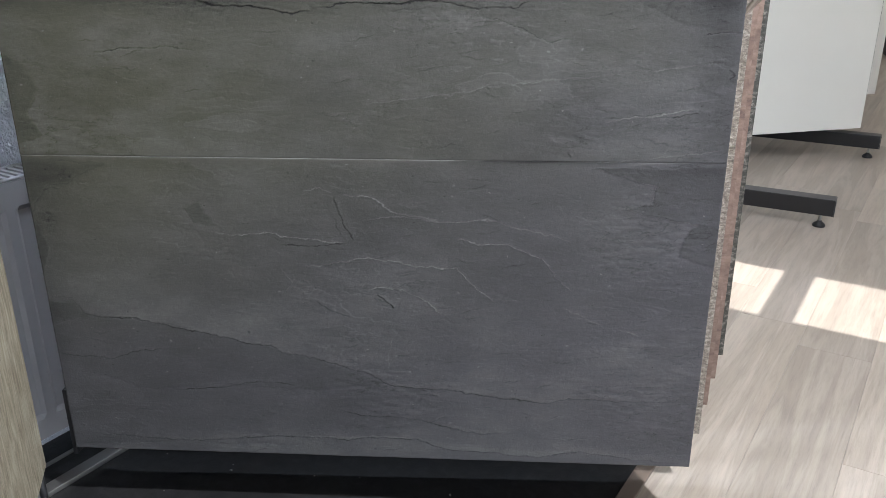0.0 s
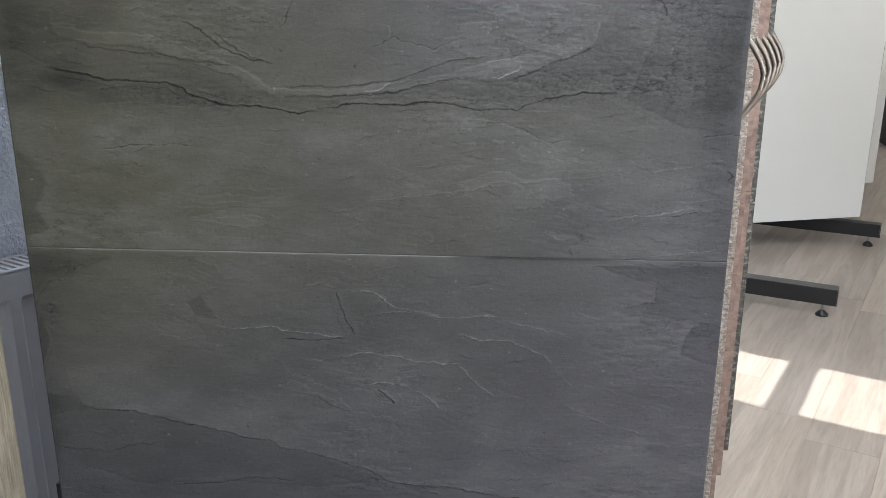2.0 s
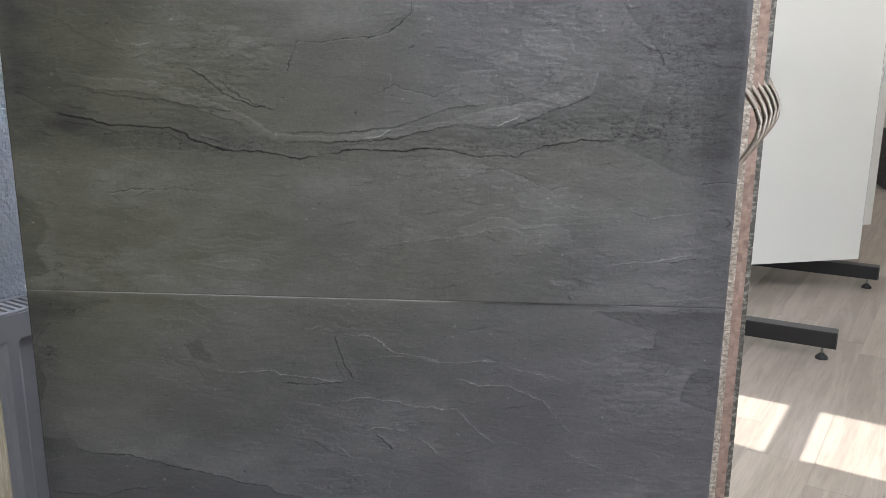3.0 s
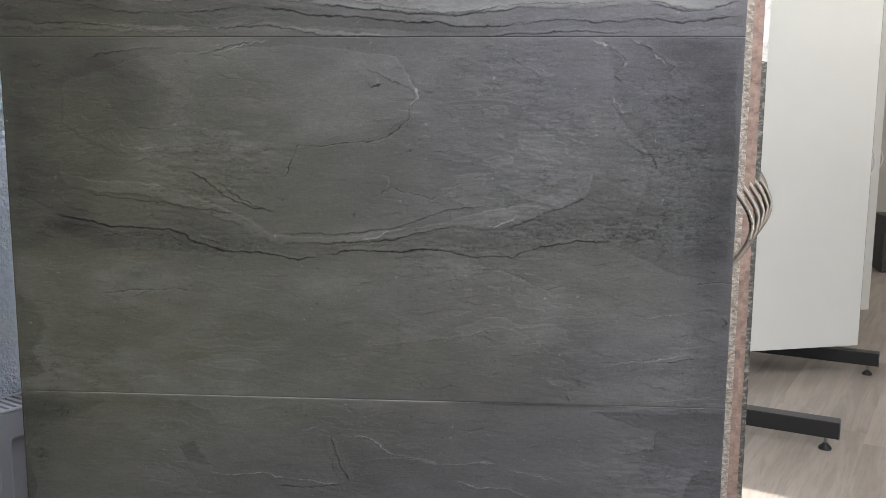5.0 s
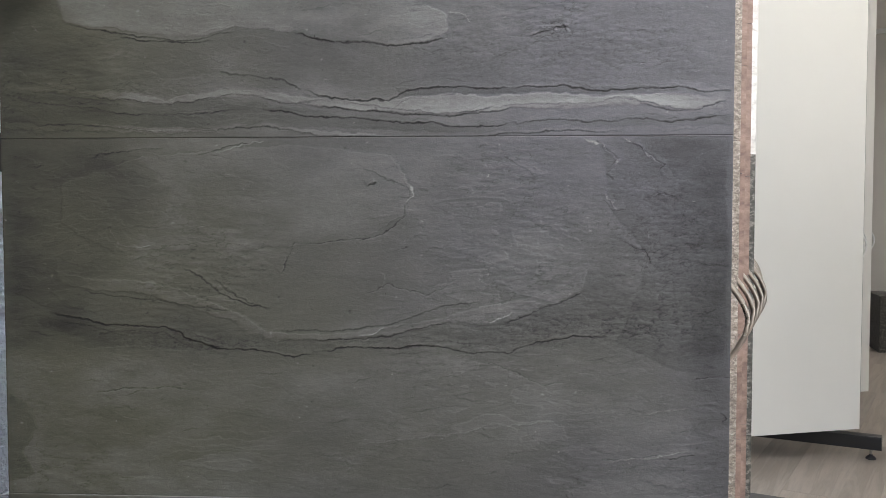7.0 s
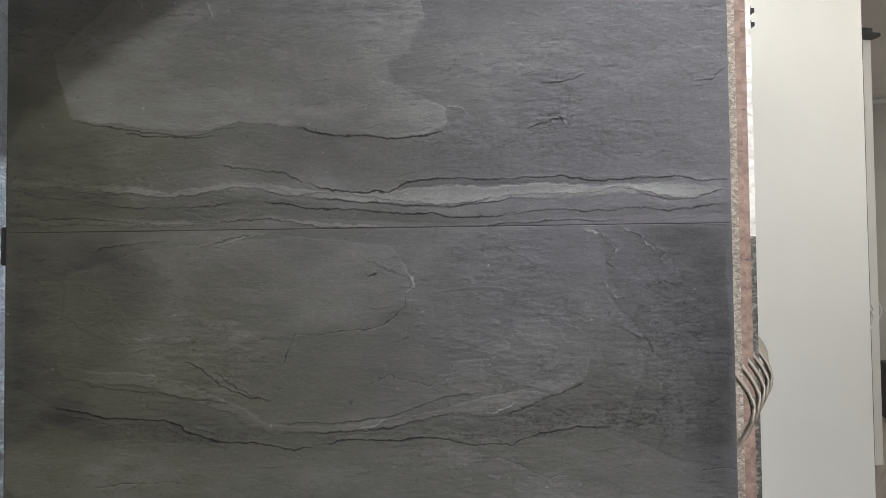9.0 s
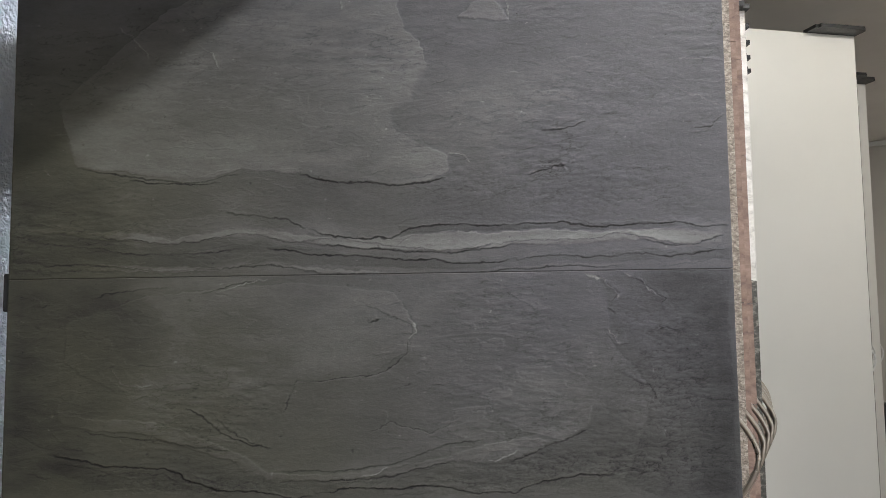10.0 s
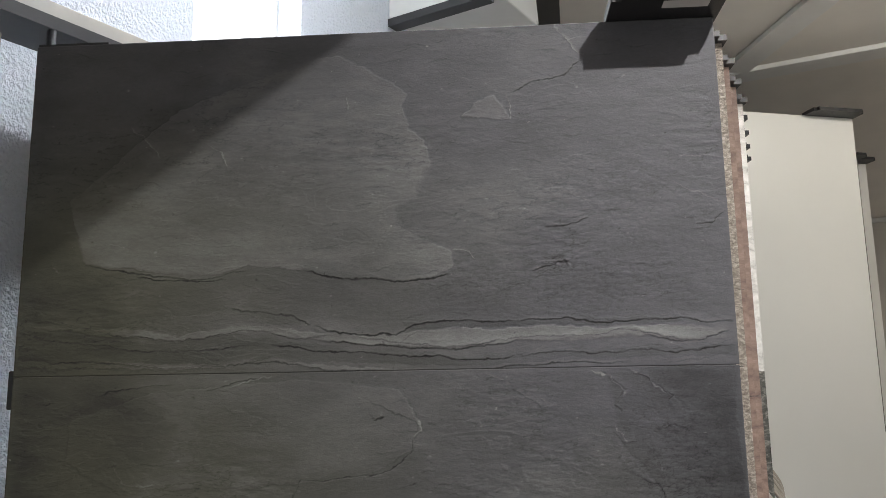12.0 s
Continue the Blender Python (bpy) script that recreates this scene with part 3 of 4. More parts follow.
# x, z, half width, half height, strength on the panel's face
FLAKED = [(0.49, 1.15, 0.10, 0.17, 0.9), (0.36, 1.03, 0.2, 0.022, 0.9), (-0.29, 1.0, 0.13, 0.016, 1.0), (0.1, 1.0, 0.25, 0.012, 0.7),
          (0.31, 1.51, 0.03, 0.012, 1.2), (-0.57, 0.62, 0.014, 0.03, 1.2), (0.08, 0.51, 0.03, 0.012, 0.8), (-0.02, 0.50, 0.1, 0.02, 0.4),
          (0.45, 1.62, 0.15, 0.1, 0.5), (0.3, 1.47, 0.3, 0.05, 0.6), (-0.5, 1.35, 0.1, 0.006, 0.9), (0.45, 0.8, 0.1, 0.012, 0.6)]


def outline(p, x, z, closed):
    """Distance to a line of points, the side of it, and how far along."""
    best, side, along = np.full(x.shape, 9.0), np.zeros(x.shape), np.zeros(x.shape)
    inside = np.zeros(x.shape, bool)
    q = np.concatenate([p, p[:1]]) if closed else p
    n = len(q) - 1
    for i in range(n):
        a, d = q[i], q[i + 1] - q[i]
        k = np.clip(((x - a[0]) * d[0] + (z - a[1]) * d[1]) / (d @ d + 1e-12), 0, 1)
        ex, ez = x - a[0] - k * d[0], z - a[1] - k * d[1]
        dist = np.hypot(ex, ez)
        near = dist < best
        best[near], side[near], along[near] = dist[near], np.sign(d[0] * ez - d[1] * ex)[near], ((i + k) / n)[near]
        if closed and abs(d[1]) > 1e-9:
            inside ^= ((a[1] > z) != (q[i + 1][1] > z)) & (x < a[0] + (z - a[1]) * d[0] / d[1])
    return best, np.where(inside, 1.0, -1.0) if closed else side, along


def slate_sheet(name, z0, z1, parent, seed, step=0.0016, step_z=0.00115):
    """One split slate tile: a fine relief with its clefts, closed by its edges."""
    nx, nz = int(1.2 / step) + 1, int((z1 - z0) / step_z) + 1
    xs, zs = np.linspace(-0.6, 0.6, nx), np.linspace(z0, z1, nz)
    X, Z = np.meshgrid(xs, zs)
    # ragged clefts: the lines are looked up through a small jitter
    JX = X + 0.010 * (clouds(X * 30, Z * 30, seed + 40, 4) - 0.5) + 0.006 * (clouds(X * 110, Z * 130, seed + 42, 3) - 0.5)
    JZ = Z + 0.009 * (clouds(X * 34, Z * 50, seed + 50, 5) - 0.5) + 0.005 * (clouds(X * 110, Z * 160, seed + 52, 3) - 0.5)
    h = 0.0012 * (clouds(X * 4, Z * 11, seed, 6) - 0.5) + 0.0010 * (clouds(X * 16, Z * 44, seed + 9, 6) - 0.5)
    tone = 0.42 * (clouds(X * 4 + 5, Z * 8, seed + 20, 7) - 0.5) + 0.30 * (clouds(X * 14, Z * 30, seed + 23, 6) - 0.5)
    # fine cleavage grain, broken into short streaks
    rough = np.clip(5.0 * (clouds(X * 4 + 2, Z * 7, seed + 150, 5) - 0.47 + 0.10 * X), 0.06, 1.2)
    streak = clouds(X * 38, Z * 120, seed + 153, 5) - 0.5
    tone += 0.32 * rough * streak - 0.42 * rough * np.exp(-((clouds(X * 16, Z * 52, seed + 156, 5) - 0.5) / 0.010) ** 2)
    h += 0.0016 * rough * streak
    # faint drifting stains, cool and pale
    tone += 0.22 * np.clip(clouds(X * 9, Z * 11, seed + 26, 6) - 0.52, 0, 1) - 0.30 * np.clip(clouds(X * 7, Z * 15, seed + 28, 6) - 0.56, 0, 1)
    # thin broken sheets: terraces of a stretched field
    f = clouds(X * 5, Z * 15, seed + 60, 6) * 9
    saw = f - np.floor(f)
    mask = np.clip((clouds(X * 4, Z * 5, seed + 70, 3) - 0.47) * 5, 0, 1)
    h += 0.0004 * mask * saw
    layer = np.random.RandomState(seed + 1).rand(64)[np.floor(f).astype(int) % 64]
    tone += mask * (0.10 * np.exp(-(1 - saw) * 16) + 0.10 * (layer - 0.5))
    hf, tf, jx, jz = h.reshape(-1), tone.reshape(-1), JX.reshape(-1), JZ.reshape(-1)

    def near_points(p, reach):
        win = (X > p[:, 0].min() - reach) & (X < p[:, 0].max() + reach) & (Z > p[:, 1].min() - reach) & (Z < p[:, 1].max() + reach)
        return np.nonzero(win.reshape(-1))[0]

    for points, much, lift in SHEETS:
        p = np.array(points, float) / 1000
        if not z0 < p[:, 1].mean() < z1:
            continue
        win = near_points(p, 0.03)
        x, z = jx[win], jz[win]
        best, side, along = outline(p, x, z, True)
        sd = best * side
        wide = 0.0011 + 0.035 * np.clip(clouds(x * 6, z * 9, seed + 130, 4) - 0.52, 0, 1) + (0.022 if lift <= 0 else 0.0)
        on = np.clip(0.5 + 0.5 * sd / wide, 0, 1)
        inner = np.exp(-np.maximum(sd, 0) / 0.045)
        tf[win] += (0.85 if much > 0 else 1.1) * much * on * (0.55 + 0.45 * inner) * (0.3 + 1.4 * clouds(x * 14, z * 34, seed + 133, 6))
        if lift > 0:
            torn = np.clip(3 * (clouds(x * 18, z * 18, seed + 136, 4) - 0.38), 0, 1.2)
            # lit rim and its outer shade line painted along the raised sheet
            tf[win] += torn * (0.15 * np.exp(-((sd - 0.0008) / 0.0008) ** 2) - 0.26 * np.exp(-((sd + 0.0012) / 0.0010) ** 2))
            hf[win] += 0.0014 * lift * on * np.exp(-np.maximum(sd, 0) / 0.03)
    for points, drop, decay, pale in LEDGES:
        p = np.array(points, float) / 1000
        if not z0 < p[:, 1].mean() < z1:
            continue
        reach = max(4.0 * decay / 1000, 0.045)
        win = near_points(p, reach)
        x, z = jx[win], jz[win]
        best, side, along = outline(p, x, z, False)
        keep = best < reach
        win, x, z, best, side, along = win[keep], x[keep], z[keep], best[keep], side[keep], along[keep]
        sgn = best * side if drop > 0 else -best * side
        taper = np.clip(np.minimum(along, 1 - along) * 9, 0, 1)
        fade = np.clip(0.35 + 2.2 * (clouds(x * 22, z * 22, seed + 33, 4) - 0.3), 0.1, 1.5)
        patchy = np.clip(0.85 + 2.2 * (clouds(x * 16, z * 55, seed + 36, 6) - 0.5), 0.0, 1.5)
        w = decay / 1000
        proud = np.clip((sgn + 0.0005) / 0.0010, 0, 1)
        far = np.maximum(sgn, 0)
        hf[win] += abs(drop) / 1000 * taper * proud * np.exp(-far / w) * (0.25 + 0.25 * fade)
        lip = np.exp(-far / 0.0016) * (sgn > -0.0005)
        # shade at the ledge's foot, painted into tone beside the pale lip
        crease_shade = np.exp(-((sgn + 0.0009) / 0.0008) ** 2)
        tf[win] += taper * (0.26 * pale * proud * patchy / (1 + (far / (0.6 * w)) ** 2) + 0.24 * fade * lip - 0.85 * fade * crease_shade)
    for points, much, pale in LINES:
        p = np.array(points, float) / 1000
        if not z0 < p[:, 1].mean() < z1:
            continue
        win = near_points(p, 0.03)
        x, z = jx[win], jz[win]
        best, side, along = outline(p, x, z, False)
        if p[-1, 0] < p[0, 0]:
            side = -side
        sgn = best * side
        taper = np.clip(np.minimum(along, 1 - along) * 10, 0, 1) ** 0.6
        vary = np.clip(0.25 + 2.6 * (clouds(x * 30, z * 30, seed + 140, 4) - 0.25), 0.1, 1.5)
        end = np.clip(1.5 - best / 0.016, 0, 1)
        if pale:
            # caught light painted along the hairline, a faint shade line below it
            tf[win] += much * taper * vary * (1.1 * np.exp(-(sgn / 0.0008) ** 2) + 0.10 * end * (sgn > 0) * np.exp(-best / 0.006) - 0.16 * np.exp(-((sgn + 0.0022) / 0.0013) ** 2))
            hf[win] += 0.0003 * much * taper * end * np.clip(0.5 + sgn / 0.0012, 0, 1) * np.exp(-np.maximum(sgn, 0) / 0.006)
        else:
            # the cleft's shade painted as a dark line, a paler lip above
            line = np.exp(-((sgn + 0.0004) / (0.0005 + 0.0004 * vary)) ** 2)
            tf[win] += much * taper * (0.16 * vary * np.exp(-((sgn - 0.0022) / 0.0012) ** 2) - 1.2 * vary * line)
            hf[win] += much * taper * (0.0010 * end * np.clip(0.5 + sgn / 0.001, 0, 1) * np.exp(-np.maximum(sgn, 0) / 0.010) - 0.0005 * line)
            # short splinters beside the cleft, their shade lines painted into tone
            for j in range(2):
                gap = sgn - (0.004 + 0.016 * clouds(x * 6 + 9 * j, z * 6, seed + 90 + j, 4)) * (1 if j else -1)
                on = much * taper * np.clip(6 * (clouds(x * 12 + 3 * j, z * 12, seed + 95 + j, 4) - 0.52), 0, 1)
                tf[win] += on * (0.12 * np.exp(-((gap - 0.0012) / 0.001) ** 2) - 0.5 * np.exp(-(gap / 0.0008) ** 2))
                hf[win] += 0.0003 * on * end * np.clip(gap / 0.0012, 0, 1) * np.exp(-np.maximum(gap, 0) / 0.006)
    # flaked ground beside the folds
    chip = np.abs(clouds(X * 62, Z * 130, seed + 110, 5) - 0.5) * 2
    scale = np.abs(clouds(X * 28, Z * 75, seed + 115, 5) - 0.5) * 2
    for fx, fz, rx, rz, much in FLAKED:
        if not z0 - 0.1 < fz < z1 + 0.1:
            continue
        g = np.exp(-((JX - fx) / rx) ** 2 - ((JZ - fz) / rz) ** 2) * much
        h += 0.0009 * g * (chip - 0.35) + 0.0009 * g * (scale - 0.3)
        tone += g * (0.8 * np.clip(chip - 0.45, 0, 1) - 0.08 - 0.45 * np.exp(-(chip / 0.05) ** 2) - 0.5 * np.exp(-(scale / 0.04) ** 2))
    rng = random.Random(seed)
    dx, dz = xs[1] - xs[0], zs[1] - zs[0]
    for i in range(190):
        px, pz = rng.uniform(-0.59, 0.59), rng.uniform(z0 + 0.008, z1 - 0.008)
        size, dark = rng.choice((0.0006, 0.0008, 0.0009, 0.0014)), rng.random() < 0.55
        i0, j0, k = int((px + 0.6) / dx), int((pz - z0) / dz), 6
        sl = (slice(max(0, j0 - k), j0 + k), slice(max(0, i0 - k), i0 + k))
        spot = np.exp(-((JX[sl] - px) ** 2 + 1.8 * (JZ[sl] - pz) ** 2) / size ** 2 * rng.uniform(0.4, 1.0))
        tone[sl] += spot * (-0.7 if dark else 0.7)
        h[sl] -= 0.0005 * spot
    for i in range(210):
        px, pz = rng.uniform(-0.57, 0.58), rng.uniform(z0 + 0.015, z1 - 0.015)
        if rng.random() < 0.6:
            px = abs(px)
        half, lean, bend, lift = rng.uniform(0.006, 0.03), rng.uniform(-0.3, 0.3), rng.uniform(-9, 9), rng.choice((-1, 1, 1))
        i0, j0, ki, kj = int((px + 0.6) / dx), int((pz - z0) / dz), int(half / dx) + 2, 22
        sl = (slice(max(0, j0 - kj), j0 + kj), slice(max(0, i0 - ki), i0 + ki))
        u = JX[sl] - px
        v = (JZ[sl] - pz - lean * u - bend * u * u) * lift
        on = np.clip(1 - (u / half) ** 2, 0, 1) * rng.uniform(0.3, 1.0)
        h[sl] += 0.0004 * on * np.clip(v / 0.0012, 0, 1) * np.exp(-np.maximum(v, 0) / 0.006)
        # shade painted under each scratch, deeper where its raised side is above
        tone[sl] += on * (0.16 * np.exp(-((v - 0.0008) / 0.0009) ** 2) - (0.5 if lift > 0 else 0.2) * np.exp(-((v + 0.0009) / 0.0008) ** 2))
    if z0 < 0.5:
        # dark stretch along the joint; the light caught by the edge is painted pale
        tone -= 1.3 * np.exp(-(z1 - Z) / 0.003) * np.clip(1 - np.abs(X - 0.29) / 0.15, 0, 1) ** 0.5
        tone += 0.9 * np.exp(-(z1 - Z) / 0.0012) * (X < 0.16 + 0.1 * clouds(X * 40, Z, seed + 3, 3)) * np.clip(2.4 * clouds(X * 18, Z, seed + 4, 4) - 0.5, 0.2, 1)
    # warm left, cool right: the mixed light's tint painted with slate's own olive
    olive = np.clip(0.34 - 0.95 * X + 0.9 * (clouds(X * 2 + 3, Z * 3, seed + 80, 4) - 0.5) + 0.35 * np.exp(-((Z - 0.95) / 0.4) ** 2), 0, 1)
    # less olive high up, where bluish shade is put into the colour
    olive *= np.clip((Z - 0.25) / 0.5, 0.15, 1) * np.clip((1.85 - Z) / 0.3, 0.1, 1)
    ids = np.arange(nx * nz).reshape(nz, nx)
    quads = np.stack([ids[:-1, :-1], ids[:-1, 1:], ids[1:, 1:], ids[1:, :-1]], -1).reshape(-1, 4)
    ring = np.concatenate([ids[0, :], ids[1:, -1], ids[-1, -2::-1], ids[-2:0:-1, 0]])
    edge = 0.0002 * (np.random.RandomState(seed).rand(len(ring)))
    h.reshape(-1)[ring] -= edge + 0.0001
    co = np.stack([X, -h, Z], -1).reshape(-1, 3)
    back = co[ring].copy()
    back[:, 1] = 0.0075
    m = len(ring)
    j = np.arange(m)
    skirt = np.stack([ring, nx * nz + j, nx * nz + (j + 1) % m, np.roll(ring, -1)], -1)
    me = bpy.data.meshes.new(name)
    me.from_pydata(np.concatenate([co, back]).tolist(), [], np.concatenate([quads, skirt]).tolist())
    me.polygons.foreach_set("use_smooth", np.ones(len(me.polygons), bool))
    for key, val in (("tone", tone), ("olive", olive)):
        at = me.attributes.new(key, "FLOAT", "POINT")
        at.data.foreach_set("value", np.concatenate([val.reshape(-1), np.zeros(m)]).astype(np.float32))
    me.materials.append(SLATE)
    ob = new(name, me)
    ob.parent = parent
    return ob


# ------------------------------------------------------------ swing panels
LOW, HIGH = 0.143, 1.930


def bow_handle(parent, x, z, mat=BRONZE, reach=0.036, half=0.068, r=0.0046):
    pts = []
    for i in range(17):
        t = -1 + i / 8
        pts.append((x - 0.004 + reach * math.cos(t * math.pi / 2) if abs(t) < 1 else x - 0.004, 0.018, z + half * t))
    return part("bow_handle", tube(bmesh.new(), pts, r, 10), mat, parent, "satin bronze bow handle")


def top_cap(parent, x1, z, w=0.185, front=0.09, sticker=True, thick=0.018):
    """The black cap at a panel's top corner: a plate with rounded ends over the edge."""
    bm = boxed(x1 - w, x1 + 0.004, -front, 0.04, z + 0.001, z + thick)
    vertical = [e for e in bm.edges if abs(e.verts[0].co.z - e.verts[1].co.z) > 0.005]
    bmesh.ops.bevel(bm, geom=vertical, offset=0.018, segments=4, affect="EDGES")
    cap = part("top_cap", bm, STEEL, parent, "black plastic grip cap")
    if sticker:
        part("sticker", boxed(x1 - 0.098, x1 - 0.022, -0.068, -0.044, z - 0.0005, z + 0.0008), LABEL, cap, "small pale paper label")
    return cap


def panel_body(p, width, low, high, depth=0.026, back=None):
    """Board in a black steel frame; local x from the hinge, face towards -y."""
    part("backing_board", boxed(0.012, width - 0.004, 0.0085, depth, low + 0.006, high - 0.003), back or BOARD, p)
    part("hinge_stile", boxed(-0.006, 0.0115, 0.009, depth + 0.004, low - 0.012, high + 0.02, bevel=0.002), STEEL, p, "black steel hinge stile")
    part("hinge_pin", tube(bmesh.new(), [(-0.012, 0.018, low - 0.075), (-0.012, 0.018, low + 0.16)], 0.008), STEEL, p)
    part("hinge_pin", tube(bmesh.new(), [(-0.012, 0.018, high - 0.12), (-0.012, 0.018, high + 0.03)], 0.008), STEEL, p)
    part("hinge_lug", boxed(-0.024, -0.007, 0.006, 0.03, 1.31, 1.36, bevel=0.003), STEEL, p)


front = thing("slate_panel", Matrix.Identity(4), "swing display panel faced with three split grey slate tiles", "display panel", "panels of the wall rack")
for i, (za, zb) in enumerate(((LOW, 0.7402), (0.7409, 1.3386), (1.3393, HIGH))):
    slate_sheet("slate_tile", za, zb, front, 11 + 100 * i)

part("backing_board", boxed(-0.598, 0.597, 0.0085, 0.026, LOW + 0.004, HIGH - 0.003), BOARD, front)
part("hinge_stile", boxed(-0.606, -0.588, 0.027, 0.04, LOW - 0.004, HIGH + 0.012, bevel=0.002), STEEL, front, "black steel hinge stile")
part("hinge_plate", boxed(-0.611, -0.6015, 0.004, 0.03, LOW - 0.02, 0.27, bevel=0.002), STEEL, front)
part("hinge_pin", tube(bmesh.new(), [(-0.604, 0.05, HIGH - 0.12), (-0.604, 0.05, 1.99)], 0.008), STEEL, front)
part("hinge_lug", boxed(-0.612, -0.6015, 0.004, 0.03, 1.285, 1.35, bevel=0.003), STEEL, front)
part("edge_bar", boxed(-0.6, -0.47, 0.004, 0.03, HIGH + 0.001, HIGH + 0.006), STEEL, front)
bow_handle(front, 0.6, 1.038)
top_cap(front, 0.603, HIGH)

FACES = [None, MICA, COPPER, COPPER, GLOSS_DARK, GLOSS_DARK, MICA, GLOSS_DARK, DARK_STONE]
WORDS = ["", "rough beige mica stone veneer", "reddish copper slate strips", "reddish copper slate strips", "dark stone and silver leaf",
         "dark speckled stone veneer", "rough beige mica stone veneer", "dark stone and silver leaf", "dark speckled stone veneer"]
for k in range(1, 9):
    hx, hy = -0.612 + 0.477 * 0.105 * k, 0.879 * 0.105 * k
    ex, ey = 0.6 + 0.0437 * k, 0.113 * k
    if k > 4:
        ey = 0.456 + 0.12 * (k - 4)
        ex = 0.213 + 0.3085 * (ey + 1.359)
    width = math.hypot(ex - hx, ey - hy)
    p = thing("stone_panel", pose(hx, hy, 0, 0, 0, math.degrees(math.atan2(ey - hy, ex - hx))),
              "swing display panel faced with " + WORDS[k], "display panel", "panels of the wall rack")
    panel_body(p, width, LOW, HIGH)
    if k in (2, 3):
        # staggered strips of cut slate
        rnd, z = random.Random(k), LOW
        while z < HIGH - 0.01:
            zt = min(HIGH, z + rnd.choice((0.15, 0.198, 0.198, 0.3)))
            xs = [0.013, 0.35 + 0.2 * rnd.random(), width - 0.03 - 0.09 * rnd.random(), width]
            for xa, xb in zip(xs, xs[1:]):
                part("stone_strip", boxed(xa, xb - 0.0015, -0.001 * rnd.random(), 0.008, z, zt - 0.0015), FACES[k], p)
            z = zt
    else:
        for za, zb in ((LOW, 0.7405), (0.7425, 1.3390), (1.3405, HIGH)):
            part("stone_tile", boxed(0.013, width, 0, 0.008, za, zb), SILVER if za > 1.3 and k in (4, 5, 7) else FACES[k], p)
    bow_handle(p, width, 1.038)
    top_cap(p, width + 0.003, HIGH, sticker=False, front=0.03, thick=0.012)

# the oak panel swung out towards the room's near end
oak = thing("oak_panel", pose(-0.630, -0.062, 0, 0, 0, -70.5), "swing display panel in pale brushed oak, opened away from the slate", "display panel",
            "panels of the wall rack")
part("oak_board", boxed(0, 0.35, -0.024, 0.0, LOW, HIGH, bevel=0.0015), OAK_PANEL, oak)
part("hinge_stile", boxed(0.004, 0.016, -0.04, -0.0245, LOW - 0.005, HIGH + 0.01, bevel=0.002), STEEL, oak)
part("hinge_pin", tube(bmesh.new(), [(0.012, -0.012, 0.016), (0.012, -0.012, LOW + 0.001)], 0.007), STEEL, oak)

# ------------------------------------------------------------ rack, radiator
rack = thing("wall_rack", BASE, "grey steel wall rack carrying the hinged panels", "rack")
part("top_rail", boxed(-1.6, 2.1, 0.03, 0.115, 2.012, 2.055, bevel=0.003), RAIL, rack, "beige grey steel top rail")
part("under_rail", boxed(-1.6, 2.1, 0.0, 0.12, 1.985, 2.0105), DARK_STEEL, rack, "dark underside channel")
part("wall_bracket", boxed(1.9, 1.96, 0.115, -WALL, 2.015, 2.05), RAIL, rack)
part("wall_bracket", boxed(-1.2, -1.14, 0.115, -WALL, 2.015, 2.05), RAIL, rack)


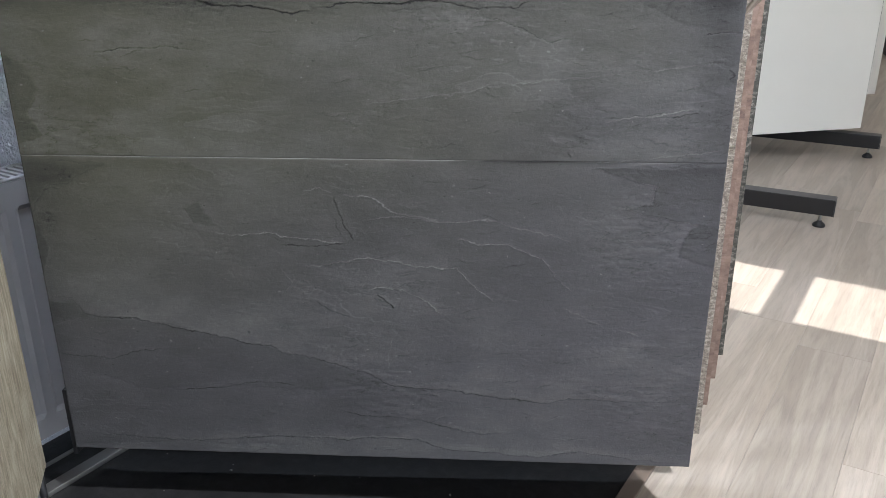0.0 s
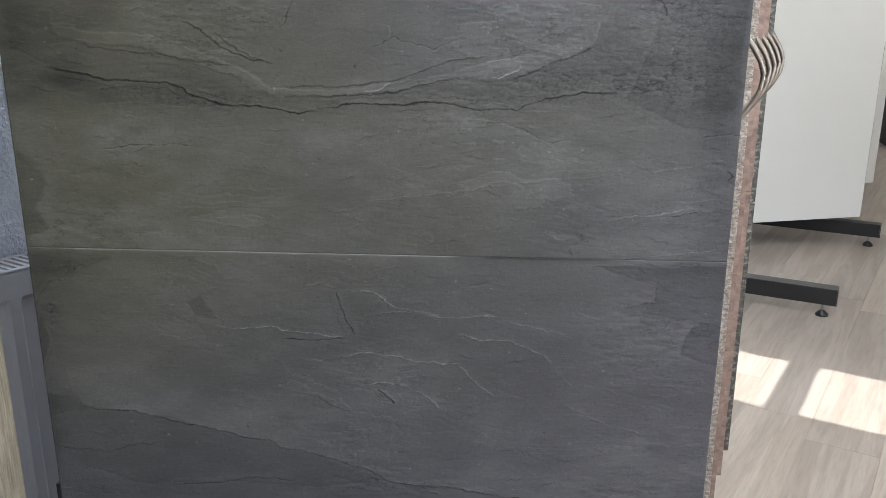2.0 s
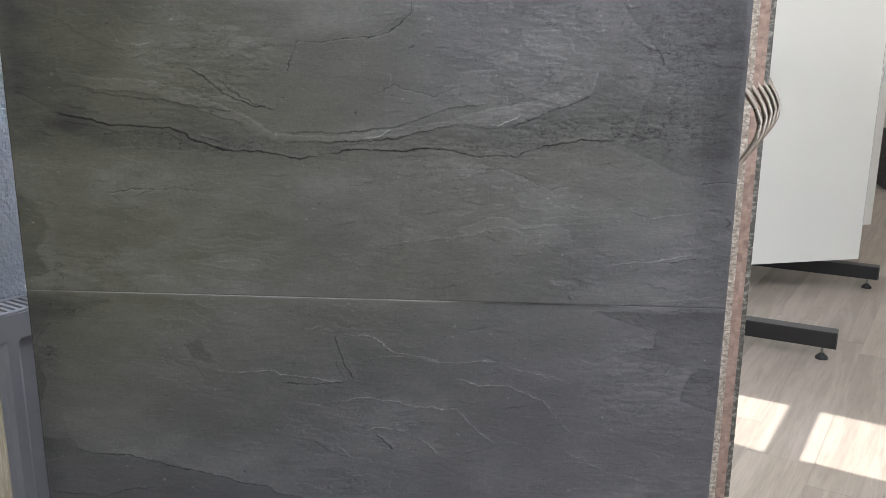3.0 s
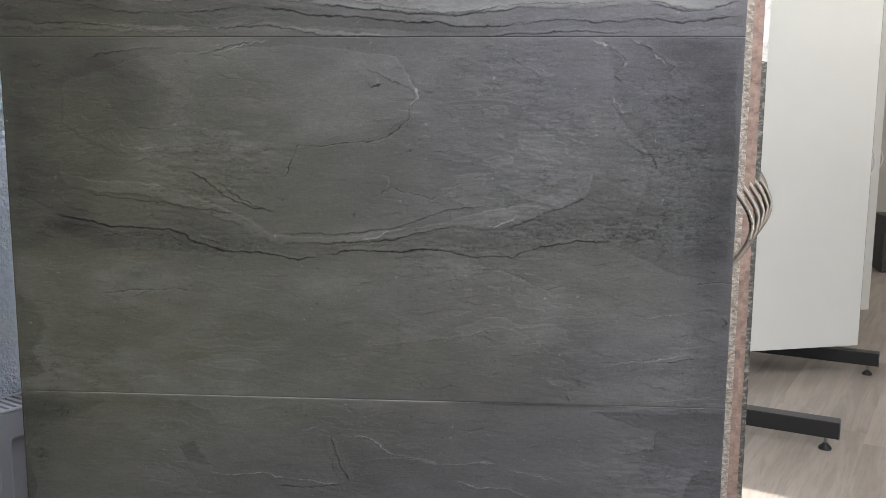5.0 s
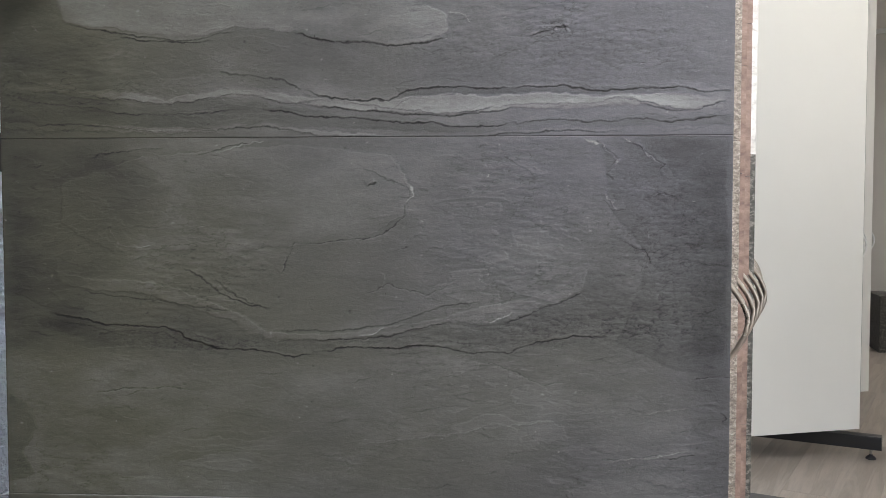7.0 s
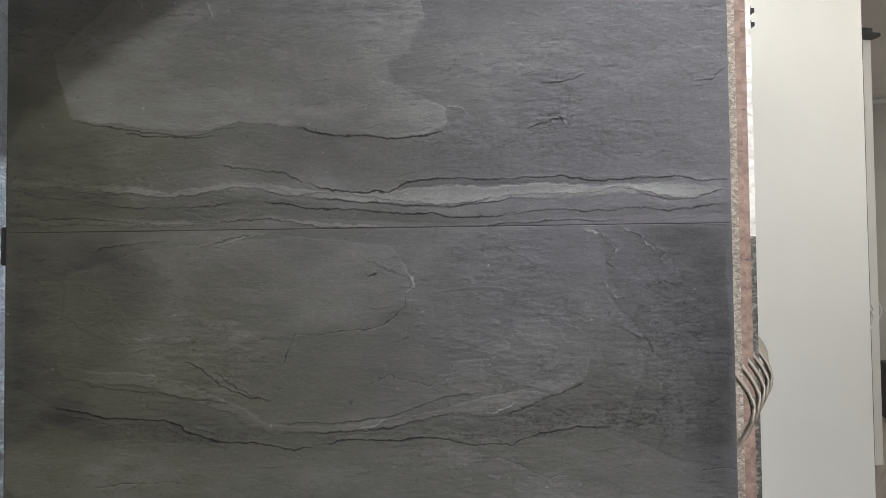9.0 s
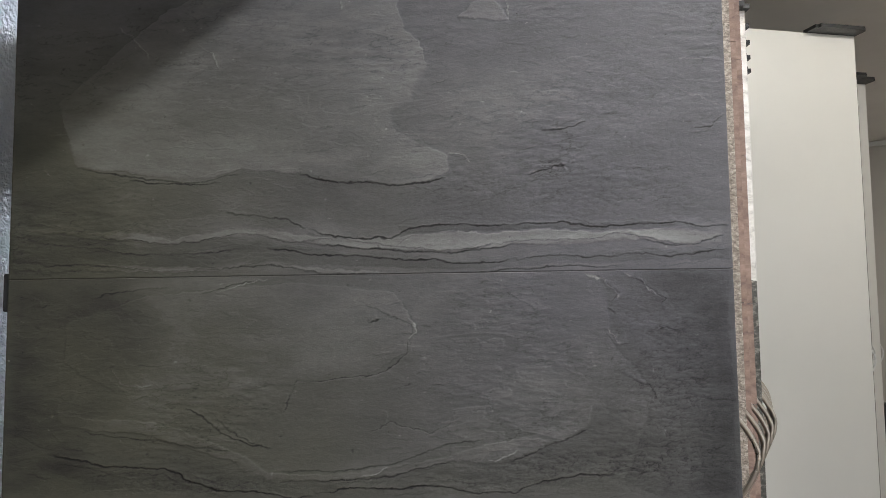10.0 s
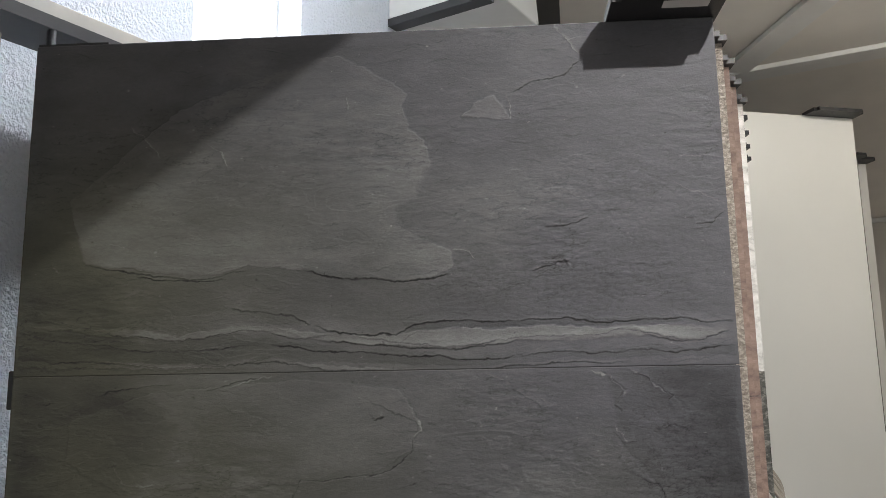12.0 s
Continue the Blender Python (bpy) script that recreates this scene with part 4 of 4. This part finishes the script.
def radiator(s0, s1, o_front, z0, z1):
    """Panel radiator with pressed flutes, side covers and a slotted top grille."""
    r = thing("radiator", BASE, "grey white steel panel radiator with a slotted top grille", "radiator")
    y0 = -o_front
    bm = bmesh.new()
    # pressed front sheet: a row of recessed flutes
    pitch, n = 0.0667, int((s1 - s0 - 0.04) / 0.0667)
    cols = [s0]
    for i in range(n):
        a = s0 + 0.02 + i * pitch
        cols += [a + 0.010, a + 0.018, a + 0.049, a + 0.057]
    cols.append(s1)
    rows = [z0, z0 + 0.045, z0 + 0.055, z1 - 0.060, z1 - 0.050, z1]
    vs = []
    for j, z in enumerate(rows):
        line = []
        for i, x in enumerate(cols):
            sunk = 2 <= j <= 3 and 1 <= i < len(cols) - 1 and (i - 1) % 4 in (1, 2)
            line.append(bm.verts.new((x, y0 + (0.007 if sunk else 0.0), z)))
        vs.append(line)
    for a, b in zip(vs, vs[1:]):
        for i in range(len(cols) - 1):
            bm.faces.new((a[i], a[i + 1], b[i + 1], b[i]))
    part("front_sheet", bm, RADIATOR, r)
    part("core", boxed(s0 + 0.004, s1 - 0.004, y0 + 0.009, y0 + 0.09, z0 + 0.004, z1 - 0.012), RADIATOR, r)
    part("side_cover", boxed(s0 - 0.002, s0 + 0.003, y0 + 0.0005, y0 + 0.095, z0, z1 + 0.004), RADIATOR, r)
    part("side_cover", boxed(s1 - 0.003, s1 + 0.002, y0 + 0.0005, y0 + 0.095, z0, z1 + 0.004), RADIATOR, r)
    part("front_lip", boxed(s0 + 0.0035, s1 - 0.0035, y0 + 0.0005, y0 + 0.012, z1 + 0.0005, z1 + 0.006, bevel=0.002), RADIATOR, r)
    part("back_lip", boxed(s0 + 0.0035, s1 - 0.0035, y0 + 0.083, y0 + 0.0945, z1 + 0.0005, z1 + 0.006, bevel=0.002), RADIATOR, r)
    bar = boxed(-0.004, 0.004, y0 + 0.0125, y0 + 0.0825, z1 + 0.0005, z1 + 0.005)
    first = part("grille_bar", bar, RADIATOR, r, m=pose(s0 + 0.012, 0, 0))
    x = s0 + 0.028
    while x < s1 - 0.01:
        ob = first.copy()
        scene.collection.objects.link(ob)
        ob.matrix_basis = pose(x, 0, 0)
        x += 0.016
    part("wall_bracket", boxed(s0 + 0.2, s0 + 0.24, y0 + 0.0905, -WALL - 0.0005, z0 + 0.1, z1 - 0.1), RADIATOR, r)
    part("wall_bracket", boxed(s1 - 0.24, s1 - 0.2, y0 + 0.0905, -WALL - 0.0005, z0 + 0.1, z1 - 0.1), RADIATOR, r)
    return r


radiator(-1.1, 0.9, -0.125, 0.10, 0.655)

# ------------------------------------------------------------ tall rack further along
def foot_bar(x, y, z0=0.052, z1=0.115):
    f = thing("rack_foot", pose(x, y, 0, 0, 0, -24.5), "black steel box-section foot of the tall rack on a levelling screw", "rack foot", "feet of the tall rack")
    part("bar", boxed(-1.25, 0.0, 0.0, 0.06, z0, z1, bevel=0.002), STEEL, f)
    part("end_plate", boxed(0.0005, 0.0035, -0.001, 0.061, z0 - 0.001, z1 + 0.001), DARK_STEEL, f)
    part("top_plate", boxed(-1.25, 0.0, -0.001, 0.061, z1 + 0.0005, z1 + 0.003), DARK_STEEL, f, "grey top edge")
    for o in (-0.045, -1.1):
        screw = part("levelling_screw", tube(bmesh.new(), [(o, 0.03, 0.012), (o, 0.03, z0 + 0.001)], 0.006), ALU, f)
        part("foot_pad", lathe(bmesh.new(), [(0.024, 0.0), (0.024, 0.006), (0.02, 0.012), (0.009, 0.02), (0.008, 0.024)], 20, (o, 0.03, 0)), STEEL, screw)
    return f


foot_bar(1.521, 1.751)
foot_bar(2.125, 2.798)
TALL_LOW, TALL = 0.143, 2.674


def tall_panel(edge, turn, width, face, words):
    ex, ey = edge
    a = radians(turn)
    p = thing("slab_panel", pose(ex - width * math.cos(a), ey - width * math.sin(a), 0, 0, 0, turn), words, "display panel", "tall slab panels")
    part("slab", boxed(0, width, 0, 0.012, TALL_LOW, TALL, bevel=0.0015), face, p)
    part("backing_board", boxed(0.004, width - 0.004, 0.0125, 0.03, TALL_LOW + 0.004, TALL - 0.004), DARK_STEEL, p)
    part("post", boxed(-0.045, -0.002, 0.0, 0.045, 0.0, TALL + 0.02, bevel=0.002), STEEL, p)
    bow_handle(p, width, 1.05, WHITE_PAINT)
    top_cap(p, width + 0.004, TALL, 0.28, 0.09, False)
    return p


tall_panel((2.050, 2.868), 16.7, 1.2, WHITE, "tall plain white slab panel of the further rack")
tall_panel((2.40, 3.67), 17, 1.2, OLIVE_STONE, "tall olive grey marble slab panel with pale edge")
tall_panel((2.49, 3.77), 17, 1.2, WHITE, "tall plain white slab panel of the further rack")

# black sample block standing far off on the floor
block = thing("granite_block", pose(3.59, 6.07, 0, 0, 0, -12), "black speckled granite block standing on the floor", "stone block")
part("block", boxed(0.0, 0.8, 0.0, 0.5, 0.0, 0.495, bevel=0.004), DARK_STONE, block)

# opened window flap high on the wall, and a dark board hung from the ceiling
flap = thing("window_flap", BASE, "white window flap tilted open with a dark underside seal", "window flap")
part("flap_frame", boxed(1.455, 1.80, -0.17, -WALL - 0.001, 2.625, 2.95, bevel=0.006), WHITE_PAINT, flap)
part("seal", boxed(1.45, 1.505, -0.15, -WALL - 0.001, 2.597, 2.6245), DARK_STEEL, flap, "dark rubber seal strip")
part("hinge_arm", tube(bmesh.new(), [(1.79, -0.165, 2.63), (2.02, -0.05, 2.84)], 0.012), WHITE_PAINT, flap)
board = thing("hanging_board", pose(0.0, 2.0, 0), "dark grey board hung under the ceiling", "board")
part("board_face", boxed(0.215, 0.512, 0.0, 0.03, 2.55, CEIL - 0.003, bevel=0.002), plain("dark_grey_laminate", (0.035, 0.034, 0.033), 0.6), board)

# ------------------------------------------------------------ lamps
DAY = (0.86, 0.93, 1.0)
spot = new("ceiling_spot", bpy.data.lights.new("ceiling_spot", "SPOT"))
spot.data.energy, spot.data.shadow_soft_size, spot.data.color = 362, 0.016, (0.985, 0.985, 1.0)
spot.data.spot_size, spot.data.spot_blend = radians(104), 1.0
spot.matrix_basis = look(SPOT_AT, (0.1, 0.0, -0.8))
# unseen fill lights added under the ceiling for floor, slabs and far wall
for s, o, w in ((1.6, 2.6, 3), (4.6, 2.8, 9), (7.0, 2.8, 34)):
    q = at_wall(s, o, CEIL - 0.02)
    area("overhead_fill", q, q - Vector((0, 0, 1)), 0.6, 0.6, w, (1.0, 0.98, 0.95))
# unseen spot, added to light the tall white slab
slab_fill = new("slab_fill_spot", bpy.data.lights.new("slab_fill_spot", "SPOT"))
slab_fill.data.energy, slab_fill.data.shadow_soft_size, slab_fill.data.color = 60, 0.04, (1.0, 0.97, 0.91)
slab_fill.data.spot_size, slab_fill.data.spot_blend = radians(95), 1.0
slab_fill.matrix_basis = look((2.6, 1.45, 2.93), (1.9, 2.8, 2.1))
q = at_wall((WS0 + WS1) / 2, WALL - 0.5, (WZ0 + WZ1) / 2)
area("window_daylight", q, q + N, 1.5, 2.4, 140, DAY)
# fill light added in the opening of the unseen east wall
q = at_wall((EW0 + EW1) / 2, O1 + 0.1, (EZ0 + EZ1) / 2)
area("east_fill_light", q, q - N, EW1 - EW0, EZ1 - EZ0, 62, DAY)
# unseen fill lamp, added to brighten the plaster wall behind the slate
wash = area("wall_fill_lamp", (0.06, 0.2, CEIL - 0.04), (0.04, 0.2, 0.0), 0.12, 0.12, 34, (0.82, 0.9, 1.0))
# bright overcast distance outside the west window, a glowing plane
m, n, l, bs = material("bright_distance")
bs.inputs["Emission Color"].default_value, bs.inputs["Emission Strength"].default_value = (0.95, 0.98, 1.0, 1), 2.2
structure("backdrop", boxed(-3.0, 4.5, -WALL + 2.2, -WALL + 2.25, -0.2, 6.5), m, "white glare of daylight outside the window", "backdrop", BASE)

crumbs = bmesh.new()
rnd = random.Random(8)
for i in range(46):
    q = at_wall(rnd.uniform(-0.35, 0.45), rnd.uniform(-0.2, 0.9), 0.0055)
    k = rnd.uniform(0.0008, 0.0026)
    bmesh.ops.create_icosphere(crumbs, subdivisions=1, radius=k, matrix=Matrix.Translation(q) @ pose(0, 0, 0, 0, 0, rnd.uniform(0, 180)) @ Matrix.Diagonal((1.6, 0.9, 0.7, 1)))
tagged(part("stone_crumbs", crumbs, plain("stone_dust", (0.45, 0.44, 0.42), 0.8)), "pale stone crumbs scattered on the black floor plate", "crumbs", "", "stuff")

# ------------------------------------------------------------ floor planks, last
def plank_mesh(length, w=0.19):
    bm = boxed(0, length - 0.0004, -w / 2 + 0.0002, w / 2 - 0.0002, -0.0055, 0.0)
    top = [e for e in bm.edges if all(v.co.z > -0.001 for v in e.verts)]
    bmesh.ops.bevel(bm, geom=top, offset=0.0006, segments=1, affect="EDGES")
    me = bpy.data.meshes.new("plank")
    bm.to_mesh(me)
    bm.free()
    me.materials.append(OAK_FLOOR)
    return me


floor_ob = bpy.data.objects["floor"]
PLANK = plank_mesh(1.22)
rnd = random.Random(5)
for row in range(19):
    o = 0.075 + 0.19 * row
    s = -0.9 - 1.22 * rnd.random()
    while s < 9.0:
        ob = new("plank", PLANK)
        ob.parent = floor_ob
        ob.matrix_basis = pose(s, -o, 0)
        s += 1.22
